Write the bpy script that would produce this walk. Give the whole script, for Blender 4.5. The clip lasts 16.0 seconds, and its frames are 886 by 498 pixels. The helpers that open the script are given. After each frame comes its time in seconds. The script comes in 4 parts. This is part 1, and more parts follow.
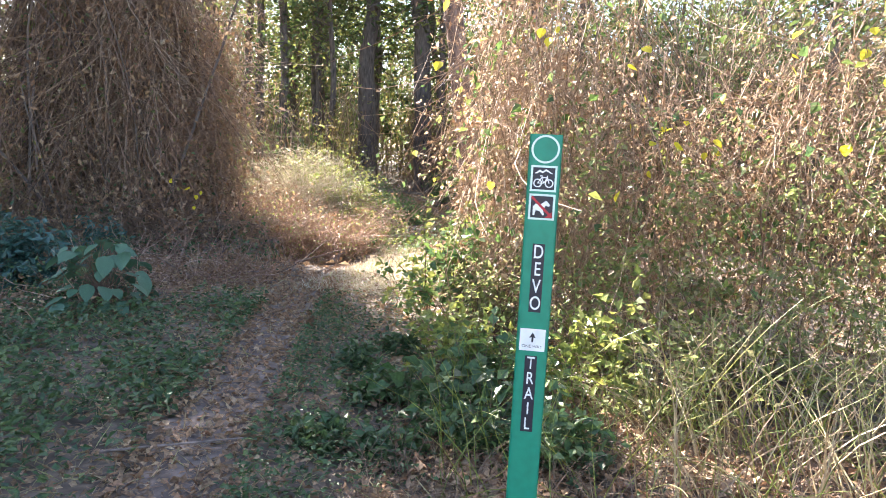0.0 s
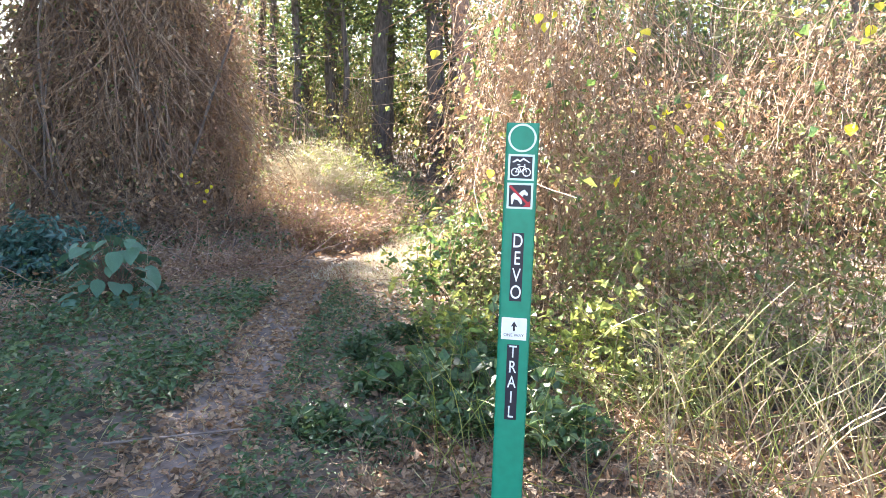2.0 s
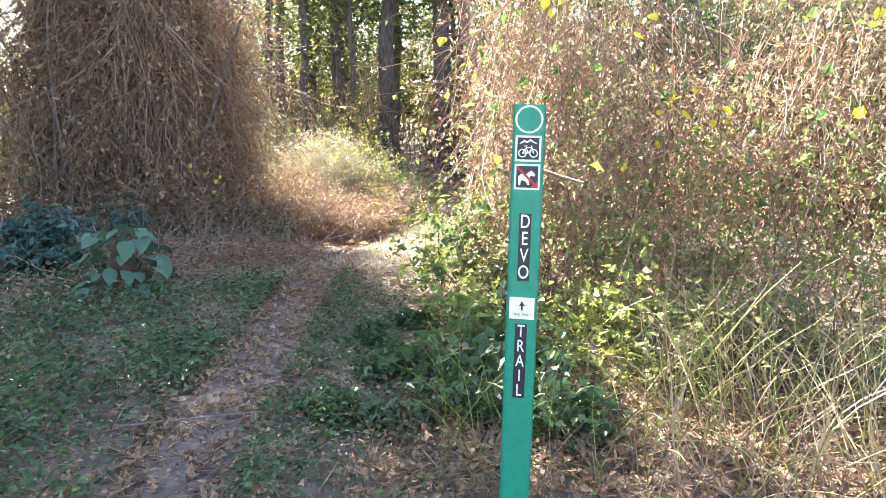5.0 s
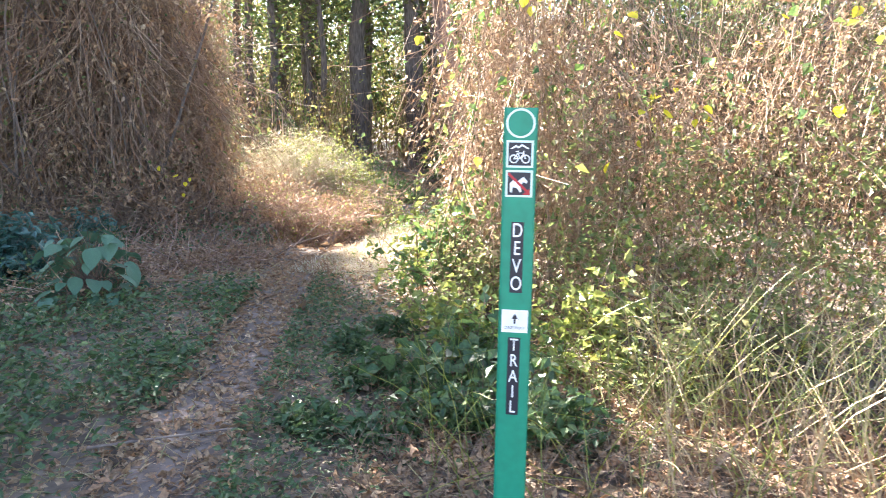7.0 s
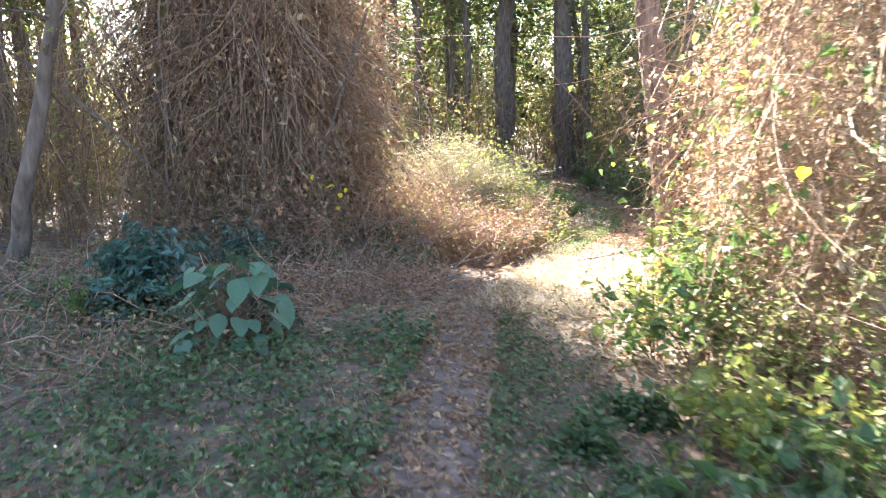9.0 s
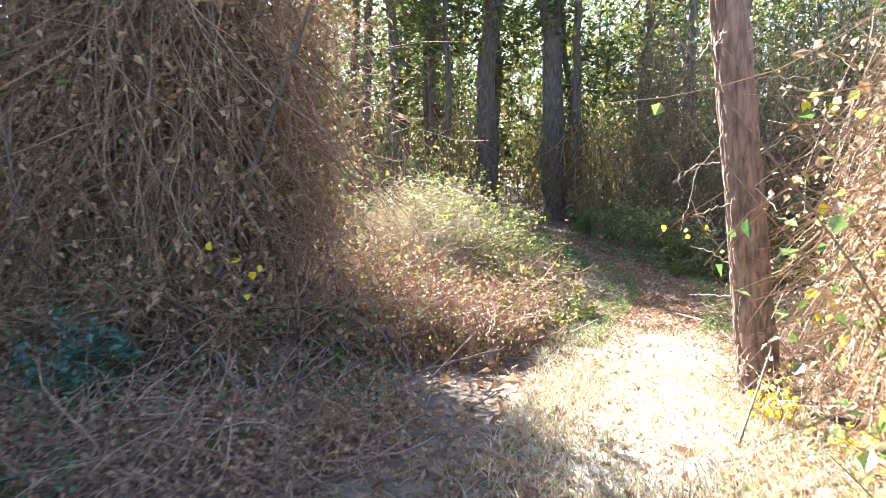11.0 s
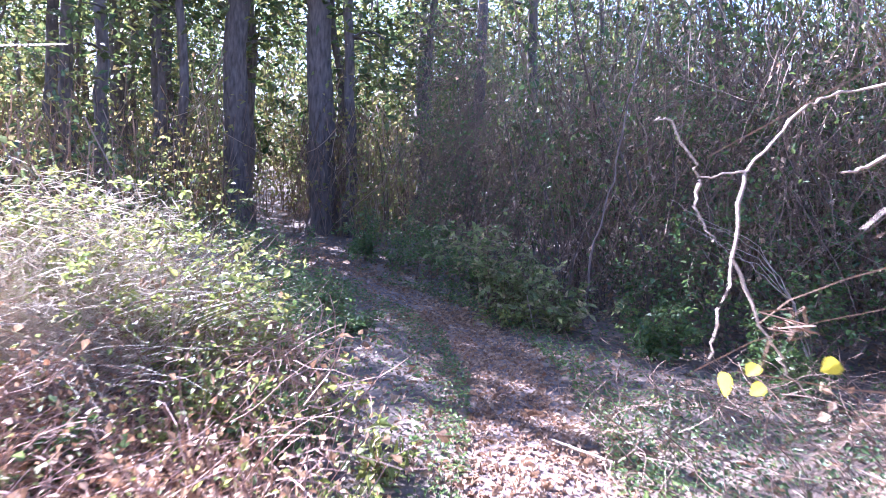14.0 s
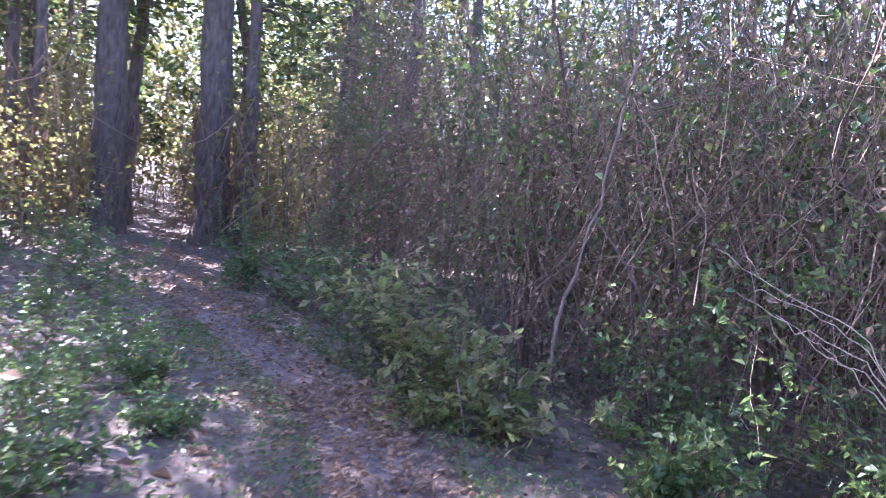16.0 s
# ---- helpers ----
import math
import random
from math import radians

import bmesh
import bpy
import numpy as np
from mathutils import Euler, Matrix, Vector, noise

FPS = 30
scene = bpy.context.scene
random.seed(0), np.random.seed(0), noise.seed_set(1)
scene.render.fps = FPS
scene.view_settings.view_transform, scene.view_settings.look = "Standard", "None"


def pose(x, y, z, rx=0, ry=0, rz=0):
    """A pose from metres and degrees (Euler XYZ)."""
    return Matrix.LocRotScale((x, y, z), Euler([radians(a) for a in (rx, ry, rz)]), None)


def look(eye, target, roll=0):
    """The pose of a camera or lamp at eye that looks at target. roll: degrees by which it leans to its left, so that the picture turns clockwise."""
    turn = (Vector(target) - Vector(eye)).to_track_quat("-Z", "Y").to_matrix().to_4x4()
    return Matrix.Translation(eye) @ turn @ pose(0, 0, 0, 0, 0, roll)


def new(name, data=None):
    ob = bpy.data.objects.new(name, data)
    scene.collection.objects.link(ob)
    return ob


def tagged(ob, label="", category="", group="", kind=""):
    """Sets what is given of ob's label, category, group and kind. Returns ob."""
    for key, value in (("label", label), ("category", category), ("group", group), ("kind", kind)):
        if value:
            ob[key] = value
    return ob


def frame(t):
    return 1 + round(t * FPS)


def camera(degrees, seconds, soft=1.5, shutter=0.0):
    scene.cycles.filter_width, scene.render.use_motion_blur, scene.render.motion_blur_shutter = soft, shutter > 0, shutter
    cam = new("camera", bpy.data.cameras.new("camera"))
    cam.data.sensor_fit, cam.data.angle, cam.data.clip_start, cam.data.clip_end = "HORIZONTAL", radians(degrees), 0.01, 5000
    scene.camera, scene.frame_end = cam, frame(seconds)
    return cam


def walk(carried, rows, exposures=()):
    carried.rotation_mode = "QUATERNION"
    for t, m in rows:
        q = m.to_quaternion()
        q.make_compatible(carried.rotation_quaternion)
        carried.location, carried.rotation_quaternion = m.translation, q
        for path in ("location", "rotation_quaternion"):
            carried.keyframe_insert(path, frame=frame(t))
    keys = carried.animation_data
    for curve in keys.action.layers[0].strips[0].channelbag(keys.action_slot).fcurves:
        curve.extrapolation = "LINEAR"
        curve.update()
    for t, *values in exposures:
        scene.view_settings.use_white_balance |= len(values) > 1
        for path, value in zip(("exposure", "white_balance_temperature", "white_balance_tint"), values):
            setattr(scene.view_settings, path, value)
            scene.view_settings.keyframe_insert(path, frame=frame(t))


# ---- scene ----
cam = camera(66.0, 16.0, soft=0.7, shutter=0.4)
PATH = [
    (0, (1.463, 1.342, 1.423), (1.242, 3.307, 1.125), 2.4),
    (0.5, (1.552, 1.367, 1.416), (1.311, 3.326, 1.095), 2.9),
    (1, (1.581, 1.366, 1.432), (1.329, 3.322, 1.101), 2.6),
    (1.5, (1.578, 1.358, 1.439), (1.31, 3.312, 1.106), 1.6),
    (2, (1.581, 1.352, 1.436), (1.305, 3.305, 1.101), 1.0),
    (2.5, (1.588, 1.324, 1.456), (1.302, 3.279, 1.141), 0.6),
    (3, (1.597, 1.323, 1.459), (1.307, 3.277, 1.145), 0.4),
    (3.5, (1.589, 1.322, 1.462), (1.291, 3.277, 1.163), 0.2),
    (4, (1.588, 1.326, 1.426), (1.292, 3.281, 1.126), 0.3),
    (4.2, (1.565, 1.316, 1.402), (1.267, 3.267, 1.08), 0.4),
    (6.3, (1.624, 1.34, 1.429), (1.361, 3.287, 1.054), 1.6),
    (6.5, (1.622, 1.351, 1.429), (1.387, 3.303, 1.062), 1.5),
    (7, (1.524, 1.421, 1.429), (1.305, 3.375, 1.063), 0.2),
    (7.5, (1.349, 1.535, 1.415), (1.101, 3.488, 1.062), -0.7),
    (7.6, (1.315, 1.576, 1.412), (1.052, 3.527, 1.064), -0.8),
    (8, (1.133, 1.844, 1.382), (0.746, 3.774, 1.038), -0.8),
    (8.5, (0.95, 2.21, 1.373), (0.441, 4.112, 1.018), -0.2),
    (9, (0.694, 2.679, 1.368), (0.112, 4.56, 1.021), -0.3),
    (9.2, (0.599, 2.908, 1.369), (-0.008, 4.784, 1.036), -1.0),
    (11.3, (-0.125, 5.526, 1.433), (-0.609, 7.451, 1.189), 1.2),
    (11.5, (-0.185, 5.793, 1.427), (-0.618, 7.729, 1.175), 0.8),
    (12, (-0.323, 6.489, 1.425), (-0.653, 8.445, 1.175), 0.4),
    (12.5, (-0.415, 7.229, 1.405), (-0.697, 9.193, 1.151), 0.4),
    (13, (-0.48, 7.948, 1.407), (-0.646, 9.926, 1.163), 0.8),
    (13.5, (-0.492, 8.693, 1.403), (-0.492, 10.68, 1.178), 1.5),
    (14, (-0.48, 9.415, 1.381), (-0.341, 11.398, 1.161), 2.2),
    (14.5, (-0.39, 10.158, 1.349), (-0.248, 12.143, 1.153), 2.5),
    (15, (-0.334, 10.886, 1.375), (-0.172, 12.871, 1.189), 3.8),
    (15.5, (-0.175, 11.617, 1.359), (0.054, 13.596, 1.178), 5.4),
    (16, (-0.017, 12.313, 1.357), (0.335, 14.275, 1.191), 6.4),
]
walk(cam, [(t, look(eye, target, roll)) for t, eye, target, roll in PATH],
     [(0, 3.37, 6450, 16), (1.2, 3.6, 6400, 15), (9.2, 3.75, 6450, 15), (11.3, 3.4, 6200, 14), (13, 3.35, 5900, 16), (14.2, 3.55, 4800, 40), (15, 3.6, 4500, 44), (16, 3.9, 5200, 41)])

# ---- light ----
SUN_AZ, SUN_EL = 44.0, 37.0   # degrees to the left of +y, above the horizon
world = bpy.data.worlds.new("sky")
scene.world = world
world.use_nodes = True
wn = world.node_tree
sky = wn.nodes.new("ShaderNodeTexSky")
sky.sky_type, sky.sun_disc = "NISHITA", False
sky.sun_elevation, sky.sun_rotation = radians(SUN_EL), radians(-SUN_AZ)
wn.links.new(sky.outputs[0], wn.nodes["Background"].inputs[0])
wn.nodes["Background"].inputs[1].default_value = 0.062
lamp = bpy.data.lights.new("sun", "SUN")
lamp.energy, lamp.angle, lamp.color = 5.0, radians(0.5), (1.0, 0.93, 0.82)
sun_to = Vector((-math.sin(radians(SUN_AZ)) * math.cos(radians(SUN_EL)), math.cos(radians(SUN_AZ)) * math.cos(radians(SUN_EL)), math.sin(radians(SUN_EL))))
sun = new("sun", lamp)
sun.matrix_world = look(sun_to * 60, (0, 0, 0))

rng = np.random.default_rng(7)


# ---- materials ----
def ramp_material(name, colours, rough=0.7, through_light=0.0, grain=60.0, grain_amount=0.35, bump=0.0, stretch=(1, 1, 1)):
    """A procedural material whose colour runs over the given colours piece by piece, with grain on top."""
    mat = bpy.data.materials.new(name)
    mat.use_nodes = True
    nt = mat.node_tree
    nodes, links = nt.nodes, nt.links
    bsdf = nodes["Principled BSDF"]
    geo = nodes.new("ShaderNodeNewGeometry")
    ramp = nodes.new("ShaderNodeValToRGB")
    while len(ramp.color_ramp.elements) < len(colours):
        ramp.color_ramp.elements.new(0.5)
    colours = list(colours) * 2 if len(colours) == 1 else colours
    for n, c in enumerate(colours):
        e = ramp.color_ramp.elements[n]
        e.position, e.color = n / max(1, len(colours) - 1), (*c, 1)
    links.new(geo.outputs["Random Per Island"], ramp.inputs[0])
    coord = nodes.new("ShaderNodeTexCoord")
    mapping = nodes.new("ShaderNodeMapping")
    mapping.inputs["Scale"].default_value = stretch
    links.new(coord.outputs["Object"], mapping.inputs[0])
    tex = nodes.new("ShaderNodeTexNoise")
    tex.inputs["Scale"].default_value, tex.inputs["Detail"].default_value = grain, 4
    links.new(mapping.outputs[0], tex.inputs["Vector"])
    level = nodes.new("ShaderNodeMapRange")
    level.inputs["From Min"].default_value, level.inputs["From Max"].default_value = 0.3, 0.7
    level.inputs["To Min"].default_value, level.inputs["To Max"].default_value = 1 - grain_amount, 1 + grain_amount
    links.new(tex.outputs[0], level.inputs[0])
    mul = nodes.new("ShaderNodeVectorMath")
    mul.operation = "SCALE"
    links.new(ramp.outputs[0], mul.inputs[0])
    links.new(level.outputs[0], mul.inputs["Scale"])
    links.new(mul.outputs[0], bsdf.inputs["Base Color"])
    bsdf.inputs["Roughness"].default_value = rough
    bsdf.inputs["Specular IOR Level"].default_value = 0.5
    if bump:
        b = nodes.new("ShaderNodeBump")
        b.inputs["Distance"].default_value, b.inputs["Strength"].default_value = bump, 0.8
        links.new(tex.outputs[0], b.inputs["Height"])
        links.new(b.outputs[0], bsdf.inputs["Normal"])
    if through_light:
        trans = nodes.new("ShaderNodeBsdfTranslucent")
        links.new(mul.outputs[0], trans.inputs[0])
        mix = nodes.new("ShaderNodeMixShader")
        mix.inputs[0].default_value = through_light
        links.new(bsdf.outputs[0], mix.inputs[1])
        links.new(trans.outputs[0], mix.inputs[2])
        links.new(mix.outputs[0], nodes["Material Output"].inputs[0])
    return mat


M_SOIL = ramp_material("soil", [(0.13, 0.10, 0.075)], 0.95, grain=9, grain_amount=0.55, bump=0.03)
M_TRAIL = ramp_material("trail_dirt", [(0.14, 0.108, 0.09)], 0.95, grain=14, grain_amount=0.45, bump=0.02)
M_SAND = ramp_material("sun_patch_sand", [(0.31, 0.28, 0.235)], 0.95, grain=11, grain_amount=0.4, bump=0.02)
M_LITTER = ramp_material("dead_leaf", [(0.20, 0.115, 0.06), (0.34, 0.22, 0.13), (0.16, 0.09, 0.05), (0.42, 0.30, 0.18), (0.28, 0.14, 0.07)], 0.75, 0.25)
M_NEEDLE = ramp_material("pine_needle", [(0.30, 0.19, 0.11), (0.22, 0.13, 0.08), (0.40, 0.29, 0.18)], 0.7)
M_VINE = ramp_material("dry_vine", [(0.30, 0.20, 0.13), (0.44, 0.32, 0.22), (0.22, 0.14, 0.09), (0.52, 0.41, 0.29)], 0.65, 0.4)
# Darker than dry_vine: part of the shaded thickets' shade is in the colour.
M_DARKVINE = ramp_material("shade_toned_vine", [(0.18, 0.115, 0.08), (0.27, 0.18, 0.125), (0.11, 0.07, 0.05), (0.36, 0.26, 0.18)], 0.75, 0.22)
M_BRUSH = ramp_material("dead_bramble", [(0.38, 0.235, 0.17), (0.25, 0.145, 0.105), (0.50, 0.36, 0.27), (0.17, 0.10, 0.075)], 0.75, 0.24)
M_STRAW = ramp_material("dry_straw", [(0.44, 0.35, 0.20), (0.34, 0.25, 0.15), (0.50, 0.43, 0.24), (0.36, 0.36, 0.14), (0.27, 0.18, 0.12)], 0.65, 0.2)
M_CANE = ramp_material("dead_cane", [(0.36, 0.27, 0.16), (0.24, 0.16, 0.10), (0.42, 0.35, 0.2), (0.19, 0.12, 0.085)], 0.6, 0.1)
M_PALE = ramp_material("pale_dry_grass", [(0.50, 0.44, 0.34), (0.58, 0.52, 0.42), (0.38, 0.30, 0.21), (0.40, 0.42, 0.24)], 0.65, 0.3)
M_DRYLEAF = ramp_material("withered_leaf", [(0.32, 0.21, 0.12), (0.46, 0.34, 0.22), (0.25, 0.15, 0.09), (0.48, 0.38, 0.26)], 0.42, 0.55)
M_GREEN = ramp_material("green_leaf", [(0.085, 0.15, 0.04), (0.14, 0.21, 0.055), (0.065, 0.125, 0.045), (0.22, 0.27, 0.075)], 0.42, 0.42)
M_OLIVE = ramp_material("olive_leaf", [(0.20, 0.24, 0.08), (0.28, 0.32, 0.11), (0.14, 0.18, 0.06), (0.38, 0.32, 0.16), (0.16, 0.24, 0.08)], 0.42, 0.6)
M_WEED = ramp_material("low_weed_leaf", [(0.05, 0.105, 0.035), (0.085, 0.14, 0.05), (0.035, 0.075, 0.03), (0.15, 0.2, 0.07)], 0.4, 0.35)
M_LIME = ramp_material("lime_leaf", [(0.24, 0.27, 0.06), (0.17, 0.22, 0.06), (0.33, 0.32, 0.08), (0.13, 0.19, 0.06)], 0.45, 0.45)
M_YELLOW = ramp_material("yellow_leaf", [(0.62, 0.56, 0.05), (0.70, 0.60, 0.04), (0.55, 0.56, 0.08)], 0.5, 0.55)
M_BROAD = ramp_material("broad_leaf", [(0.055, 0.125, 0.075), (0.075, 0.155, 0.09), (0.05, 0.12, 0.05)], 0.5, 0.25, grain=25, grain_amount=0.2)
M_DARKLEAF = ramp_material("evergreen_leaf", [(0.035, 0.09, 0.075), (0.05, 0.12, 0.095), (0.03, 0.075, 0.05)], 0.35, 0.15)
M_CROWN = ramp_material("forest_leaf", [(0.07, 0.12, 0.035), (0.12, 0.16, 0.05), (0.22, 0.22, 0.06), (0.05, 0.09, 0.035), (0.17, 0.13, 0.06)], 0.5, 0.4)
# Yellower, lighter copy of forest_leaf: sunlight on foliage put into the colour.
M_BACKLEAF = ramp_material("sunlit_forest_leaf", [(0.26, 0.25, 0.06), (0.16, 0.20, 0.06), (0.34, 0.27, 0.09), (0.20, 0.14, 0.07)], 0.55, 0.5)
M_BARK = ramp_material("forest_bark", [(0.12, 0.095, 0.08)], 0.9, grain=14, grain_amount=0.5, bump=0.02, stretch=(1, 1, 0.25))
M_PINE = ramp_material("pine_bark", [(0.19, 0.125, 0.095)], 0.85, grain=22, grain_amount=0.5, bump=0.008, stretch=(1, 1, 0.3))
M_DEADWOOD = ramp_material("bare_dead_wood", [(0.46, 0.38, 0.30), (0.38, 0.30, 0.23)], 0.75, grain=50, grain_amount=0.3)
M_LOG = ramp_material("rotting_log", [(0.20, 0.15, 0.125)], 0.9, grain=20, grain_amount=0.45, bump=0.01, stretch=(1, 1, 0.3))


def plain(name, colour, rough=0.5, grain=40, amount=0.08):
    return ramp_material(name, [colour], rough, grain=grain, grain_amount=amount)


M_POST = plain("green_fibreglass", (0.006, 0.235, 0.145), 0.42, 30, 0.10)
M_WHITE = plain("white_vinyl", (0.78, 0.80, 0.80), 0.4)
M_BLACK = plain("black_vinyl", (0.018, 0.018, 0.03), 0.4)
M_RED = plain("red_vinyl", (0.42, 0.02, 0.03), 0.4)
M_PALEMINT = plain("pale_mint_vinyl", (0.60, 0.78, 0.70), 0.4)


# ---- building helpers ----
def mesh_of(name, verts, faces, mat, smooth=False):
    """A mesh from arrays: verts (n, 3) and faces (m, 3) or (m, 4)."""
    verts, faces = np.asarray(verts, np.float32), np.asarray(faces, np.int32)
    me = bpy.data.meshes.new(name)
    k = faces.shape[1]
    me.vertices.add(len(verts))
    me.vertices.foreach_set("co", verts.ravel())
    me.loops.add(faces.size)
    me.loops.foreach_set("vertex_index", faces.ravel())
    me.polygons.add(len(faces))
    me.polygons.foreach_set("loop_start", np.arange(len(faces), dtype=np.int32) * k)
    me.polygons.foreach_set("use_smooth", np.full(len(faces), smooth))
    me.update(calc_edges=True)
    me.materials.append(mat)
    return me


def thing(name, label, category, at=(0, 0, 0), kind="", group=""):
    """An empty at the thing's base, to carry its parts."""
    ob = new(name)
    ob.location = at
    ob.empty_display_size = 0.1
    return tagged(ob, label, category, group, kind)


def under(ob, parent, label=""):
    """Makes ob, built in the world's coordinates, a part of parent."""
    ob.parent = parent
    base = parent.location.copy()
    if parent.parent:
        base += parent.parent.location
    ob.matrix_parent_inverse = Matrix.Translation(-base)
    return tagged(ob, label)


def part(name, geometry, mat, parent, label="", smooth=False):
    return under(new(name, mesh_of(name, *geometry, mat, smooth)), parent, label)


def stuff(name, geometry, mat, label, category, smooth=False):
    return tagged(new(name, mesh_of(name, *geometry, mat, smooth)), label, category, kind="stuff")


def unit(v):
    return v / np.maximum(np.linalg.norm(v, axis=-1, keepdims=True), 1e-9)


def tubes(paths, radii, sides=3):
    """Tubes along paths (n, k, 3) with radii (n, k)."""
    paths, radii = np.asarray(paths, float), np.asarray(radii, float)
    n, k, _ = paths.shape
    way = unit(np.gradient(paths, axis=1))
    ref = np.where(np.abs(way[..., 2:3]) > 0.9, np.array([1.0, 0, 0]), np.array([0, 0, 1.0]))
    u = unit(np.cross(way, ref))
    v = np.cross(way, u)
    a = np.arange(sides) * 2 * np.pi / sides
    ring = np.cos(a)[:, None] * u[:, :, None, :] + np.sin(a)[:, None] * v[:, :, None, :]
    verts = paths[:, :, None, :] + ring * radii[:, :, None, None]
    i = np.arange(n * k * sides).reshape(n, k, sides)
    f = np.stack([i[:, :-1], np.roll(i, -1, 2)[:, :-1], np.roll(i, -1, 2)[:, 1:], i[:, 1:]], -1)
    return verts.reshape(-1, 3), f.reshape(-1, 4)


def strands(start, aim, length, wander=0.15, droop=0.0, segs=6, gen=rng):
    """Curved paths from start (n, 3) that set off along aim, bend down by droop and wander."""
    n = len(start)
    aim = unit(np.asarray(aim, float))
    step = np.asarray(length, float).reshape(-1, 1) / segs
    out, p, w = [start], start.copy(), aim
    drift = gen.normal(0, wander, (n, 3))
    for s in range(segs):
        drift = 0.6 * drift + gen.normal(0, wander, (n, 3))
        w = unit(w + drift + np.array([0, 0, -droop]))
        p = p + w * step
        out.append(p)
    return np.stack(out, 1)


def taper(n, segs, r0, r1=0.35):
    r0 = np.broadcast_to(np.asarray(r0, float), (n,))
    return r0[:, None] * np.linspace(1, r1, segs + 1)[None]


def blades(at, aim, length, width, fold=0.18, gen=rng):
    """Leaves: two triangles each, folded along the midrib, from the stalk end at, along aim."""
    n = len(at)
    aim = unit(aim)
    side = unit(np.cross(aim, unit(gen.normal(0, 1, (n, 3)) * 0.6 + np.array([0, 0, 1.0]))))
    up = np.cross(side, aim)
    length = np.broadcast_to(np.asarray(length, float), (n,))[:, None]
    width = np.broadcast_to(np.asarray(width, float), (n,))[:, None]
    mid = at + aim * length * 0.42 + up * width * fold
    tip = at + aim * length - up * length * 0.08
    verts = np.stack([at, mid + side * width / 2, tip, mid - side * width / 2], 1).reshape(-1, 3)
    i = np.arange(n) * 4
    faces = np.concatenate([np.stack([i, i + 1, i + 2], 1), np.stack([i, i + 2, i + 3], 1)])
    return verts, faces


def any_way(n, flat=1.0, gen=rng):
    v = gen.normal(0, 1, (n, 3))
    v[:, 2] *= flat
    return unit(v)


def in_box(n, lo, hi, gen=rng):
    return gen.uniform(lo, hi, (n, 3))


# ---- the lie of the land ----
TRAIL = np.array([(0.9, -3.0), (0.55, 2.0), (0.04, 4.07), (-0.09, 4.8), (-0.2, 5.4), (-0.4, 6.5), (-0.58, 7.4), (-0.52, 8.2), (-0.2, 9.5), (0.03, 11.2), (0.3, 13.0), (0.52, 15.0), (0.4, 16.6),
                  (0.0, 18.0), (-0.7, 19.5), (-1.5, 21.5), (-2.6, 24.4), (-4.1, 29.0), (-6.8, 40.0), (-9.0, 55.0), (-11.0, 70.0)])
TRAIL_Y = TRAIL[:, 1]


def trail_x(y):
    return np.interp(y, TRAIL_Y, TRAIL[:, 0])


def hump(x, y, cx, cy, rx, ry, h):
    return h * np.exp(-(((x - cx) / rx) ** 2 + ((y - cy) / ry) ** 2))


def land(x, y):
    """Height of the ground."""
    x, y = np.asarray(x, float), np.asarray(y, float)
    z = 0.02 * np.sin(2.1 * x + 0.7 * y) + 0.015 * np.sin(4.3 * y - 1.7 * x) + 0.008 * np.sin(9 * x + 7 * y) + 0.006 * np.sin(13 * y - 11 * x)
    z = z * np.clip(np.abs(x - trail_x(y)) / 0.8, 0.25, 1)
    z = z + np.interp(y, [4, 6, 8, 9.5, 10.8, 13, 16, 25], [0, 0, -0.07, -0.2, -0.31, -0.33, -0.39, -0.42])   # the path dips past the tangle
    z = z + hump(x, y, -2.7, 14.0, 0.9, 1.6, 0.5) + hump(x, y, -3.8, 10.6, 1.0, 1.4, 0.15) + hump(x, y, 3.2, 8.5, 2.0, 2.2, 0.15)
    return z


def grounded(xy, lift=0.0):
    return np.column_stack([xy, land(xy[:, 0], xy[:, 1]) + lift])


def spread(lo, hi, fine, grow=1.35):
    mid = list(np.arange(lo, hi, fine))
    left, right, s = [], [], fine
    while s < 160:
        s *= grow
        left.insert(0, (left[0] if left else lo) - s)
        right.append((right[-1] if right else mid[-1]) + s)
    return np.array(left + mid + right)


gx, gy = spread(-6, 6, 0.12), spread(-1, 22, 0.12)
xx, yy = np.meshgrid(gx, gy)
grid = np.arange(xx.size).reshape(xx.shape)
quads = np.stack([grid[:-1, :-1], grid[:-1, 1:], grid[1:, 1:], grid[1:, :-1]], -1).reshape(-1, 4)
rough = np.where((np.abs(xx) < 8) & (yy > -2) & (yy < 25), rng.normal(0, 0.006, xx.shape), 0)
ground = tagged(new("ground", mesh_of("ground", np.column_stack([xx.ravel(), yy.ravel(), (land(xx, yy) + rough).ravel()]), quads, M_SOIL, True)),
                "dark forest soil under leaf litter and low weeds", "ground", kind="structure")

def path_sheet(y0, y1, middle, half_width, lift, step=0.12):
    """A strip of trodden ground whose edges sink into the soil."""
    ys, u = np.arange(y0, y1, step), np.linspace(-1, 1, 17)
    x = middle(ys)[:, None] + u[None] * half_width(ys)[:, None] + rng.normal(0, 0.012, (len(ys), 17))
    y = np.broadcast_to(ys[:, None], x.shape)
    fade = np.clip(np.minimum(ys - y0, y1 - ys) / 0.8, 0, 1)[:, None] - 1
    z = land(x, y) + lift - 0.045 * np.abs(u[None]) ** 3 + 0.06 * fade + rng.normal(0, 0.005, x.shape)
    g = np.arange(x.size).reshape(x.shape)
    return np.column_stack([x.ravel(), y.ravel(), z.ravel()]), np.stack([g[:-1, :-1], g[:-1, 1:], g[1:, 1:], g[1:, :-1]], -1).reshape(-1, 4)


